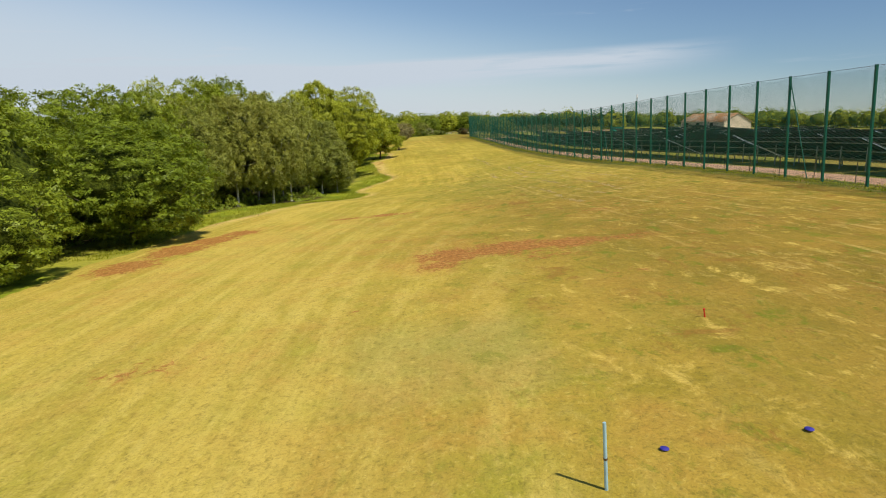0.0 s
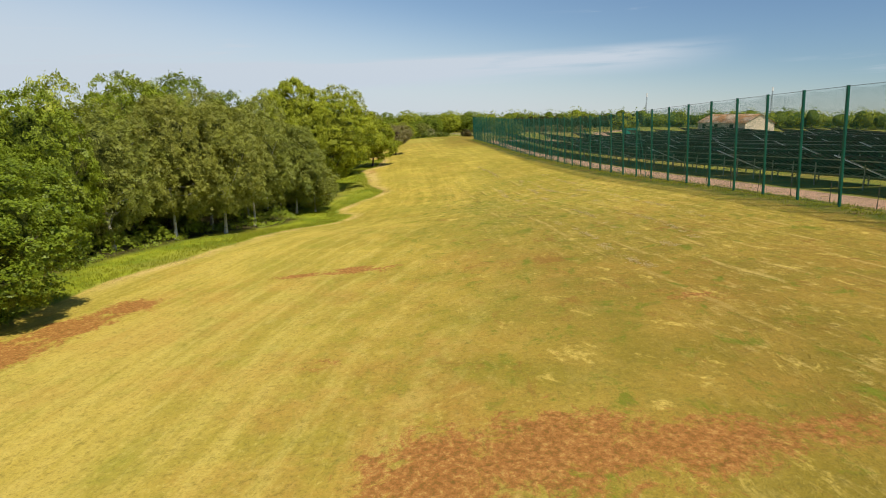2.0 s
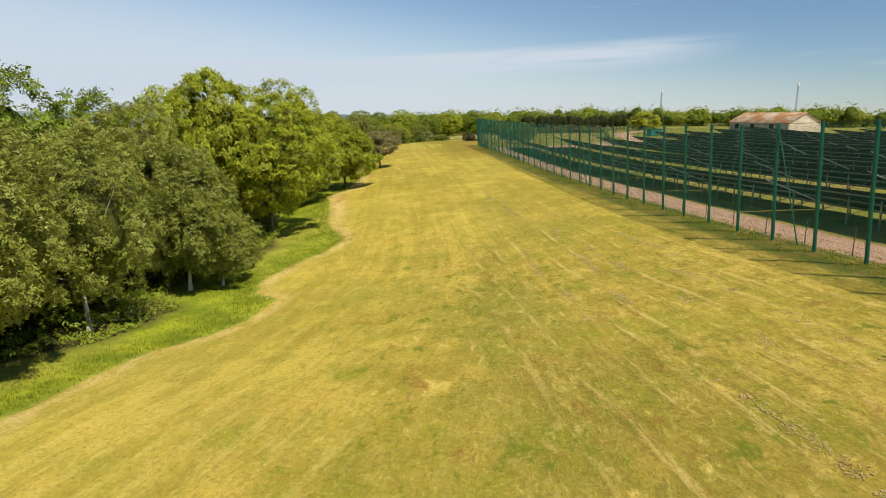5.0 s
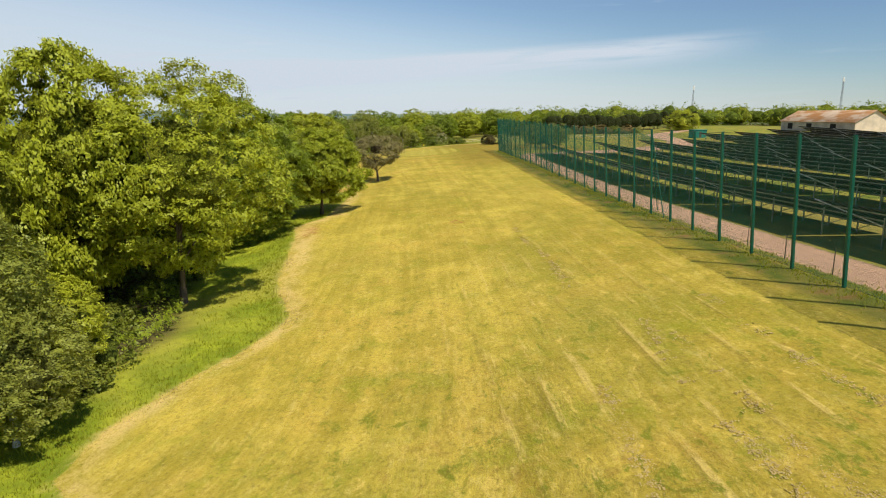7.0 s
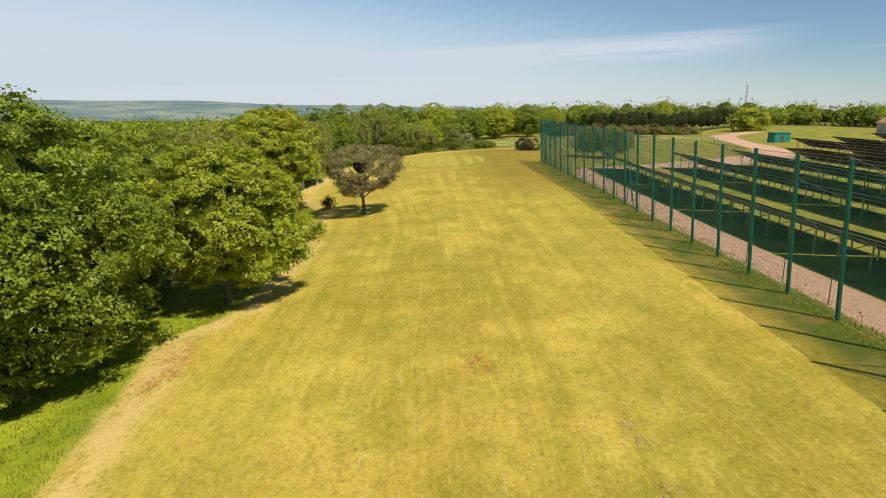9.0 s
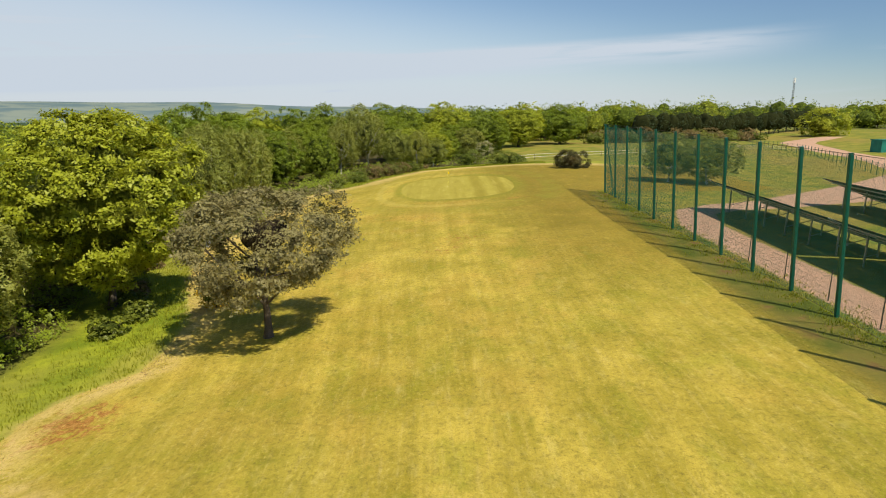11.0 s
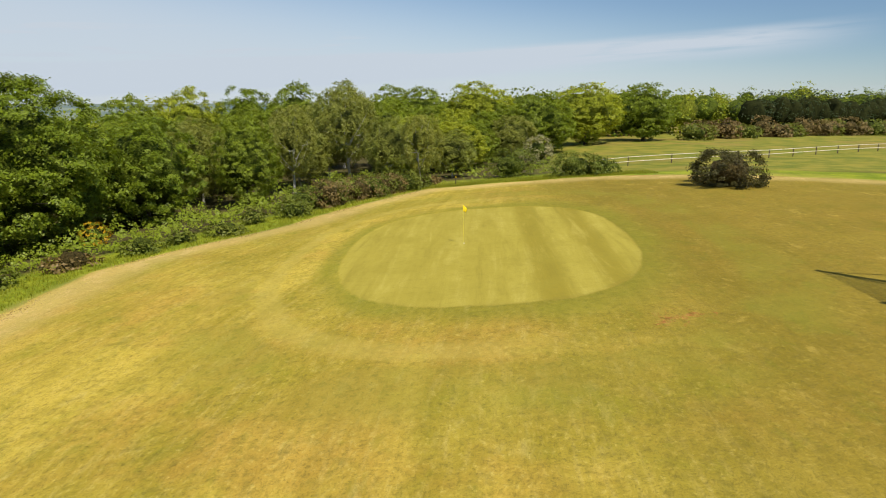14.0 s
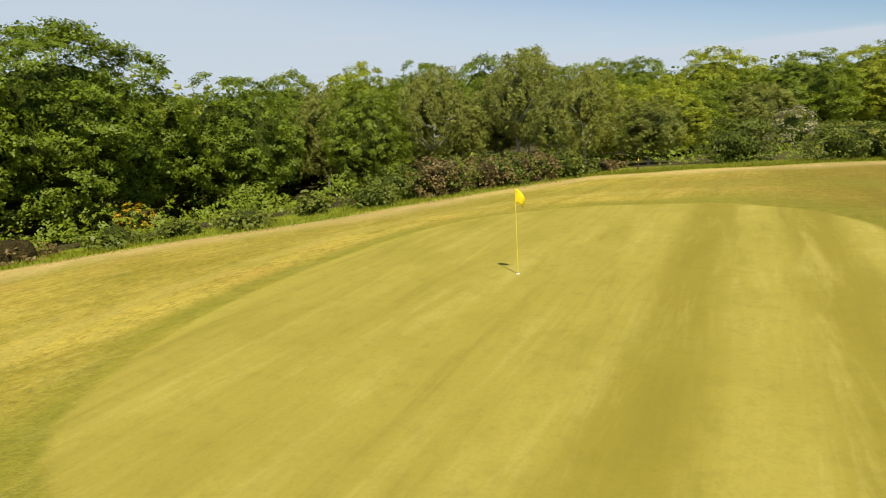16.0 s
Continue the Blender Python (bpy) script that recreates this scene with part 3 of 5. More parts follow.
    fair = n.mix(n.math("MULTIPLY", ring, n.math("MULTIPLY_ADD", n.step(mid, 0.3, 0.6), 0.40, 0.32)), fair, n.mix(fine, (0.150, 0.162, 0.015), (0.275, 0.265, 0.027)))
    ring2 = n.math("MULTIPLY", n.step(gd, -3.9, -3.4), n.step(gd, -2.4, -2.9))
    fair = n.mix(n.math("MULTIPLY", ring2, n.math("MULTIPLY", n.step(sep.outputs[0], 25, 17), 0.42)), fair, (0.46, 0.375, 0.080))
    ring3 = n.math("MULTIPLY", n.step(gd, -7.4, -5.6), n.step(gd, -3.6, -4.2))
    fair = n.mix(n.math("MULTIPLY", ring3, n.math("MULTIPLY", n.step(mid, 0.36, 0.6), 0.45)), fair, (0.225, 0.225, 0.026))
    fair = n.mix(n.step(gd, -0.10, 0.14), fair, putt)
    # rough beyond the mown edge, straw along it, litter under the trees
    ed = n.math("ADD", edge, n.math("MULTIPLY", n.math("SUBTRACT", mid, 0.5), 1.4))
    rough = n.mix(n.step(mid, 0.35, 0.68), (0.170, 0.225, 0.014), (0.330, 0.365, 0.025))
    rough = n.mix(n.math("MULTIPLY", n.step(fine, 0.55, 0.35), 0.35), rough, (0.110, 0.140, 0.016))
    rough = n.mix(n.math("MULTIPLY", n.step(big, 0.5, 0.62), 0.35), rough, (0.42, 0.33, 0.085))
    litter = n.mix(fine, (0.060, 0.060, 0.018), (0.120, 0.095, 0.038))
    rough = n.mix(n.step(ed, -6.0, -9.5), rough, litter)
    col = n.mix(n.step(ed, -0.12, 0.12), rough, fair)
    straw = n.math("MULTIPLY", n.attr("dry"), n.step(n.math("ADD", thatch, n.math("MULTIPLY", grain, 0.6)), 0.62, 0.92))
    straw = n.math("MAXIMUM", n.math("MULTIPLY", straw, n.step(mid, 0.28, 0.50)), n.math("MULTIPLY", n.attr("dry"), n.math("MULTIPLY", n.step(sep.outputs[1], 218.0, 236.0), 0.6)))
    col = n.mix(n.math("MULTIPLY", straw, 0.88), col, n.mix(tiny, (0.46, 0.315, 0.10), (0.76, 0.59, 0.24)))
    # weedy strip under the net, grass of the solar field
    x = n.math("ADD", sep.outputs[0], n.math("MULTIPLY", n.math("SUBTRACT", fine, 0.5), 1.6))
    weeds = n.mix(n.step(mid, 0.38, 0.66), (0.120, 0.150, 0.022), (0.250, 0.215, 0.045))
    weeds = n.mix(n.math("MULTIPLY", n.step(n.noise(p, 0.6, 4.0), 0.55, 0.7), 0.6), weeds, (0.26, 0.130, 0.055))
    col = n.mix(n.math("MULTIPLY", n.step(x, 33.9, 35.2), n.step(sep.outputs[1], 243, 236)), col, weeds)
    field = n.mix(n.step(mid, 0.35, 0.65), (0.150, 0.180, 0.024), (0.290, 0.255, 0.042))
    field = n.mix(n.math("MULTIPLY", n.step(big, 0.48, 0.60), 0.5), field, (0.30, 0.210, 0.060))
    far_y = n.step(sep.outputs[1], 279.5, 282.5)
    col = n.mix(n.math("MAXIMUM", n.step(n.math("SUBTRACT", x, n.math("MULTIPLY", n.step(sep.outputs[1], 236, 246), 22.0)), 37.4, 38.2), n.math("MULTIPLY", far_y, n.step(x, 24, 32))), col, field)
    gravel = n.mix(fine, (0.42, 0.245, 0.155), (0.58, 0.370, 0.250))
    gravel = n.mix(n.math("MULTIPLY", n.step(tiny, 0.45, 0.7), 0.4), gravel, (0.56, 0.43, 0.34))
    td = n.math("ADD", track, n.math("MULTIPLY", n.math("SUBTRACT", fine, 0.5), 0.8))
    col = n.mix(n.step(td, -0.1, 0.25), col, gravel)
    # hedged fields and woods far off
    patch = n.node("ShaderNodeTexVoronoi")
    n.link(n.mapped(p, (1, 1, 0)), patch.inputs["Vector"])
    patch.inputs["Scale"].default_value = 0.006
    fields = n.mix(n.step(n.noise(patch.outputs["Color"], 3.0, 1.0), 0.45, 0.6), (0.045, 0.075, 0.030), (0.20, 0.20, 0.075))
    away = n.math("MAXIMUM", n.step(sep.outputs[0], -120, -200), n.step(sep.outputs[1], 420, 520))
    away = n.math("MAXIMUM", away, n.step(sep.outputs[0], 320, 400))
    col = n.mix(away, col, fields)
    hgt = n.math("ADD", n.math("ADD", n.math("MULTIPLY", tiny, 0.5), n.math("ADD", n.math("MULTIPLY", n.math("MULTIPLY", n.step(lump, 0.40, 0.68), side), 0.9), n.math("MULTIPLY", row, 0.3))), n.math("ADD", n.math("MULTIPLY", fine, 0.9), n.math("MULTIPLY", grain, 0.7)))
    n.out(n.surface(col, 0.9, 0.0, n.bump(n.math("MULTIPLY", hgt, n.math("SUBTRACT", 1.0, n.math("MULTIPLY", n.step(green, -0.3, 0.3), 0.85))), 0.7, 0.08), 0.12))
    return m


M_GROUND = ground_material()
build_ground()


def build_backdrop():
    """Hills along the horizon, with the blue haze put into their colour."""
    m, n = material("haze_tinted_hills")
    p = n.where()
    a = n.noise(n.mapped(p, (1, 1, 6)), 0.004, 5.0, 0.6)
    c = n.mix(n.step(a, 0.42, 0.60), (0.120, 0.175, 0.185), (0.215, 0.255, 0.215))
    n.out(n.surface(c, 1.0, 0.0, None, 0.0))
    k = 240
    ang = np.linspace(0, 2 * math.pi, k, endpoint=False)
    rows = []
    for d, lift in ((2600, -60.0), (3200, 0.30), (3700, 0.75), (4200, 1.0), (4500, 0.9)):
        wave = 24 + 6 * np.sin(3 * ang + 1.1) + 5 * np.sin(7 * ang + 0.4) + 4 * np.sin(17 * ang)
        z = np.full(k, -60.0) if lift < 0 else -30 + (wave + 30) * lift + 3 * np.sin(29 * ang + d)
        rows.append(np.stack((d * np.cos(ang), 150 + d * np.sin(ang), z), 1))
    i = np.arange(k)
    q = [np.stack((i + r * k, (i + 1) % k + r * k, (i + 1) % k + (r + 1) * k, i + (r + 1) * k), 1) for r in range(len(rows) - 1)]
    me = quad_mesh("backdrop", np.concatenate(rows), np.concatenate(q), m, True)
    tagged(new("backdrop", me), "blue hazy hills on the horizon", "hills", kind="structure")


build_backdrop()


# ---------------------------------------------------------------- building helpers
def part(name, bm, mat, parent=None, label=""):
    me = bpy.data.meshes.new(name)
    bm.to_mesh(me)
    bm.free()
    me.materials.append(mat)
    ob = new(name, me)
    ob.parent = parent
    return tagged(ob, label)


def part_mesh(name, me, parent, label=""):
    ob = new(name, me)
    ob.parent = parent
    return tagged(ob, label)


def box(bm, lo, hi, bevel=0.0):
    r = bmesh.ops.create_cube(bm, size=1.0)
    vs = r["verts"]
    for v in vs:
        v.co = Vector([a + (b - a) * (c + 0.5) for a, b, c in zip(lo, hi, v.co)])
    if bevel:
        es = list({e for v in vs for e in v.link_edges})
        bmesh.ops.bevel(bm, geom=es, offset=bevel, segments=1, affect="EDGES")
    return bm


def rod(bm, a, b, r0, r1=None, sides=8):
    """A tapered bar from a to b."""
    a, b = Vector(a), Vector(b)
    r1 = r0 if r1 is None else r1
    q = (b - a).to_track_quat("Z", "Y").to_matrix()
    rings = []
    for c, r in ((a, r0), (b, r1)):
        rings.append([bm.verts.new(c + q @ Vector((r * math.cos(t), r * math.sin(t), 0))) for t in (2 * math.pi * k / sides for k in range(sides))])
    for k in range(sides):
        bm.faces.new((rings[0][k], rings[0][(k + 1) % sides], rings[1][(k + 1) % sides], rings[1][k]))
    bm.faces.new(rings[0][::-1])
    bm.faces.new(rings[1])
    return bm


def thing(name, x, y, label, category, group="", kind="", z=None, turn=0.0):
    e = new(name)
    e.empty_display_size = 0.3
    e.location = (x, y, ground_z(x, y) if z is None else z)
    e.rotation_euler = (0, 0, radians(turn))
    return tagged(e, label, category, group, kind)


# ---------------------------------------------------------------- trees
def tubes(paths, sides=7):
    """Quads for tapered tubes: paths are (points, radii)."""
    V, Q, base = [], [], 0
    t = np.linspace(0, 2 * math.pi, sides, endpoint=False)
    for pts, rad in paths:
        pts, rad = np.asarray(pts, float), np.asarray(rad, float)
        d = np.gradient(pts, axis=0)
        d /= np.linalg.norm(d, axis=1)[:, None] + 1e-9
        ref = np.where(np.abs(d[:, 2:3]) > 0.9, np.array([[1.0, 0, 0]]), np.array([[0, 0, 1.0]]))
        u = np.cross(d, ref)
        u /= np.linalg.norm(u, axis=1)[:, None] + 1e-9
        v = np.cross(d, u)
        ring = pts[:, None, :] + rad[:, None, None] * (np.cos(t)[None, :, None] * u[:, None, :] + np.sin(t)[None, :, None] * v[:, None, :])
        V.append(ring.reshape(-1, 3))
        for k in range(len(pts) - 1):
            i = base + k * sides + np.arange(sides)
            j = base + k * sides + (np.arange(sides) + 1) % sides
            Q.append(np.stack((i, j, j + sides, i + sides), 1))
        base += len(pts) * sides
    return np.concatenate(V), np.concatenate(Q)


def leaves(rng, centre, normal, size, droop=0.0):
    """One folded, pointed leaf spray at each centre."""
    k = len(centre)
    nrm = normal / (np.linalg.norm(normal, axis=1)[:, None] + 1e-9)
    a = np.cross(nrm, rng.normal(size=(k, 3)))
    a[:, 2] -= droop
    a /= np.linalg.norm(a, axis=1)[:, None] + 1e-9
    b = np.cross(nrm, a)
    ln = (size * rng.uniform(0.6, 1.25, k))[:, None]
    wd = ln * rng.uniform(0.60, 0.95, k)[:, None]
    fold = nrm * ln * 0.14
    v = np.stack((centre - a * ln * 0.5, centre + b * wd * 0.5 + fold + a * ln * 0.08, centre + a * ln * 0.5, centre - b * wd * 0.5 + fold + a * ln * 0.08), 1)
    return v.reshape(-1, 3), np.arange(4 * k).reshape(k, 4)


def crown_points(rng, H, R, base, clumps, count, squat=1.0, spread=0.30, hang=0.0, top=0.5, tight=0.25):
    """Leaf places and normals on sprays set over the lobes of an uneven crown."""
    zc = base + (H - base) * top
    up, down = H - zc, zc - base
    k = np.arange(clumps) + 0.5
    phi = np.arccos(1 - 2 * k / clumps)
    th = math.pi * (1 + 5**0.5) * k + rng.uniform(0, 0.8, clumps)
    d = np.stack((np.sin(phi) * np.cos(th), np.sin(phi) * np.sin(th), np.cos(phi)), 1)
    crad = R * spread * rng.uniform(0.78, 1.30, clumps)
    lob = 0.80 + 0.09 * np.sin(3 * th + rng.uniform(0, 6)) * np.sin(phi) + rng.uniform(-0.17, 0.10, clumps)
    size = np.stack((np.full(clumps, R), np.full(clumps, R), np.where(d[:, 2] > 0, up, down)), 1)
    c = d * lob[:, None] * size
    c[:, :2] *= (1 - 0.10 * smooth(0.4, 1.0, d[:, 2]) - 0.16 * smooth(-0.3, -1.0, d[:, 2]))[:, None]
    c[:, 2] = np.clip(c[:, 2], -down + 0.5 * crad, up - 0.80 * crad)
    subs = rng.normal(size=(clumps, 11, 3)) + np.array([0, 0, 0.20]) + d[:, None, :] * 1.3
    subs /= np.linalg.norm(subs, axis=2)[:, :, None]
    share = crad**2 / np.sum(crad**2)
    got, want = [], count
    flat = np.array([1, 1, 0.86 * squat])
    while want > 0:
        w = rng.choice(clumps, want * 2, p=share)
        sub = subs[w, rng.integers(0, 11, len(w))]
        pos = c[w] + (sub * rng.uniform(0.64, 0.98, len(w))[:, None] + np.clip(rng.normal(size=(len(w), 3)), -1.5, 1.5) * tight * np.array([1, 1, 0.6])) * crad[w][:, None] * flat
        near = np.min(np.sum(((pos[:, None, :] - c[None]) / flat) ** 2, axis=2) / crad[None] ** 2, axis=1)
        ok = (near > 0.36) & (np.sum((pos / np.stack((np.full(len(w), R), np.full(len(w), R), np.where(pos[:, 2] > 0, up, down)), 1)) ** 2, axis=1) > 0.42)
        got.append((pos[ok][:want], sub[ok][:want]))
        want -= len(got[-1][0])
    pos, q = np.concatenate([g[0] for g in got]), np.concatenate([g[1] for g in got])
    lift = np.array([0, 0, zc])
    pos = pos + lift
    pos[:, 2] -= hang * rng.uniform(0, 1, count) ** 2
    pos[:, 2] = np.maximum(pos[:, 2], 0.12)
    nrm = q * 0.65 + np.array([0, 0, 0.50]) + rng.normal(size=(count, 3)) * 0.40
    return pos, nrm, c + lift, crad


def crown_core(c, crad, zc, fill=0.86, cols=28, rows=16):
    """Added body for the dense, shaded inside of a crown, lobed like the sprays that cover it."""
    th, ph = np.meshgrid(np.linspace(0, 2 * math.pi, cols, endpoint=False), 0.05 + (math.pi - 0.10) * np.arange(rows + 1) / rows)
    d = np.stack((np.sin(ph) * np.cos(th), np.sin(ph) * np.sin(th), np.cos(ph)), 2).reshape(-1, 3)
    o = c - np.array([0, 0, zc])
    b = d @ o.T
    far = np.linalg.norm(o, axis=1)
    w = np.exp(14 * (b / far - 1))
    base = (w @ far) / np.sum(w, axis=1)
    r = base * (0.30 + 0.72 * fill)
    k = np.arange(len(r))
    r = r * (1 + 0.055 * np.sin(k * 12.9898 + 4 * np.sin(k * 78.233)))
    v = d * r[:, None] + np.array([0, 0, zc])
    v[:, 2] = np.maximum(v[:, 2], 0.1)
    i = np.arange(cols)
    Q = [np.stack((i + k * cols, i + (k + 1) * cols, (i + 1) % cols + (k + 1) * cols, (i + 1) % cols + k * cols), 1) for k in range(rows)]
    return v, np.concatenate(Q)


def limbs(rng, H, r0, lean, targets, start, wob=0.25):
    """A trunk with limbs that reach towards clumps."""
    zs = np.linspace(-0.3, H * 0.70, 8)
    u = (zs + 0.3) / (zs[-1] + 0.3)
    off = np.stack((lean[0] * u**1.5 + wob * np.sin(u * 5 + rng.uniform(0, 6)) * u, lean[1] * u**1.5 + wob * np.sin(u * 4 + rng.uniform(0, 6)) * u), 1)
    pts = np.column_stack((off, zs))
    rad = r0 * (1 - 0.86 * u)
    rad[0] *= 1.5
    paths = [(pts, rad)]
    for tgt in targets:
        f = rng.uniform(start, 0.75)
        p0 = np.array([np.interp(f, u, pts[:, i]) for i in range(3)])
        p0[2] = min(p0[2], max(0.25 * H, tgt[2] - 0.3))
        mid = (p0 + tgt) / 2 + rng.normal(size=3) * 0.25 + np.array([0, 0, -0.25])
        r = r0 * rng.uniform(0.22, 0.42)
        paths.append((np.stack((p0, (p0 + mid) / 2, mid, (mid + tgt) / 2, np.asarray(tgt))), np.array([r, r * 0.8, r * 0.6, r * 0.4, r * 0.18])))
    return tubes(paths, 7)


SPECIES = {
    # leaf, bark, lobes, leaves, leaf size, crown base share, lobe size, hang, trunk radius, squat, core detail, core size, core
    "hero_oak": (M_OAK_SPRAY, M_BARK, 135, 27000, 0.50, 0.05, 0.245, 0.0, 0.34, 1.0, (56, 32), 0.72, M_OAKMASS),
    "hero_fresh": (M_FRESH_SPRAY, M_BARK, 120, 23000, 0.46, 0.17, 0.24, 0.0, 0.22, 1.0, (50, 28), 0.70, M_FRESHMASS),
    "wide_oak": (M_FRESH_SPRAY, M_BARK, 150, 30000, 0.44, 0.15, 0.20, 0.0, 0.24, 1.0, (40, 22), 0.46, M_FRESHMASS),
    "hero_birch": (M_BIRCH_SPRAY, M_BIRCHBARK, 130, 20000, 0.42, 0.17, 0.225, 1.1, 0.16, 1.2, (44, 26), 0.58, M_BIRCHMASS),
    "bank_birch": (M_BIRCH_SPRAY, M_BIRCHBARK, 105, 8500, 0.40, 0.24, 0.19, 1.2, 0.19, 1.2, (24, 14), 0.30, M_BIRCHMASS),
    "pine": (M_PINE, M_BARK, 58, 25000, 0.30, 0.28, 0.23, 0.6, 0.24, 0.60, (30, 16), 0.08, M_PINEMASS),
    "oak": (M_OAK_SPRAY, M_BARK, 92, 6800, 0.62, 0.05, 0.26, 0.0, 0.28, 1.0, (32, 18), 0.76, M_OAKMASS),
    "fresh_oak": (M_FRESH_SPRAY, M_BARK, 90, 6600, 0.60, 0.08, 0.26, 0.0, 0.24, 1.0, (32, 18), 0.76, M_FRESHMASS),
    "birch": (M_BIRCH_SPRAY, M_BIRCHBARK, 96, 7000, 0.52, 0.14, 0.24, 1.0, 0.15, 1.2, (28, 16), 0.62, M_BIRCHMASS),
    "back_oak": (M_OAK_SPRAY, M_BARK, 66, 2400, 0.88, 0.05, 0.28, 0.0, 0.26, 1.0, (24, 14), 0.80, M_OAKMASS),
    "back_fresh": (M_FRESH_SPRAY, M_BARK, 66, 2400, 0.86, 0.08, 0.28, 0.0, 0.24, 1.0, (24, 14), 0.80, M_FRESHMASS),
    "back_birch": (M_BIRCH_SPRAY, M_BIRCHBARK, 66, 2400, 0.74, 0.10, 0.28, 0.8, 0.14, 1.15, (22, 13), 0.70, M_BIRCHMASS),
}
protos = {}
PROTO_SIZE = {"oak": (12.0, 5.0), "fresh_oak": (11.0, 5.0), "wide_oak": (17.0, 7.5), "birch": (13.0, 3.8), "pine": (9.1, 4.6), "hero_oak": (15.0, 6.6), "hero_fresh": (11.0, 5.1), "hero_birch": (15.0, 4.2), "bank_birch": (11.0, 3.4), "back_oak": (12.0, 5.0), "back_fresh": (12.0, 5.0), "back_birch": (13.0, 3.8)}
TREE_LABEL = {
    "oak": "broad dark green oak in full leaf at the wood's edge",
    "fresh_oak": "yellow-green young-leaved oak with a rounded crown",
    "wide_oak": "tall spreading yellow-green oak with gaps in its crown",
    "birch": "silver birch with white trunk and olive hanging leaves",
    "hero_oak": "tall broad oak in dark green leaf at the wood's edge",
    "hero_fresh": "yellow-green oak standing out from the wood's edge",
    "hero_birch": "tall silver birch with white trunk and hanging olive leaves",
    "bank_birch": "slender silver birch with bare white trunk on the bank",
    "back_oak": "dark green oak deeper in the wood",
    "back_fresh": "yellow-green oak deeper in the wood",
    "back_birch": "olive silver birch deeper in the wood",
    "pine": "grey-brown flat-topped pine standing alone on mown grass",
}


def tree(kind, x, y, h, r, variant=0, turn=0.0, lean=(0, 0)):
    """A tree of one species; alike ones share their meshes."""
    H, R = PROTO_SIZE[kind]
    key = (kind, variant)
    if key not in protos:
        leafm, barkm, clumps, count, leaf, low, spread, hang, r0, squat, detail, fill, massm = SPECIES[kind]
        rng = np.random.default_rng(100 + 17 * variant + len(kind))
        top = 0.55 if kind == "pine" else 0.46
        pos, nrm, c, crad = crown_points(rng, H, R, low * H, clumps, count, squat, spread, hang, top, 0.27 if kind == "pine" else 0.18)
        e = new("pine_tree" if kind == "pine" else "birch_tree" if kind.endswith("birch") else "oak_tree")
        tgt = c[rng.permutation(clumps)[: 12 if not kind.endswith("birch") else 16]]
        v, q = limbs(rng, H, r0, (rng.normal() * 0.5, rng.normal() * 0.5), tgt, 0.25)
        part_mesh("trunk", quad_mesh("trunk", v, q, barkm, True), e, "white peeling birch trunk" if kind.endswith("birch") else "")
        v, q = leaves(rng, pos, nrm, leaf, 0.5 if kind.endswith("birch") else 0.0)
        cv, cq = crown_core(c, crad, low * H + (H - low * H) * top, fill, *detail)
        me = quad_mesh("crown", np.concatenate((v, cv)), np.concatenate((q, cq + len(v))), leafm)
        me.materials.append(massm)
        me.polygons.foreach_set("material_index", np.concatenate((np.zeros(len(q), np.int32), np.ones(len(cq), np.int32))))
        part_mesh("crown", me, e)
        tagged(e, TREE_LABEL[kind], "tree", "trees of the wood" if kind != "pine" else "")
        protos[key] = e
        first = True
    else:
        first = False
    m = pose(x, y, ground_z(x, y) - 0.05, 0, 0, turn) @ Matrix.Diagonal((r / R, r / R, h / H, 1))
    if first:
        e = protos[key]
        e.matrix_basis = m
        return e
    src = protos[key]
    keep = src.matrix_basis.copy()
    src.matrix_basis = Matrix.Identity(4)
    made = copy_thing(src, m)
    src.matrix_basis = keep
    return made


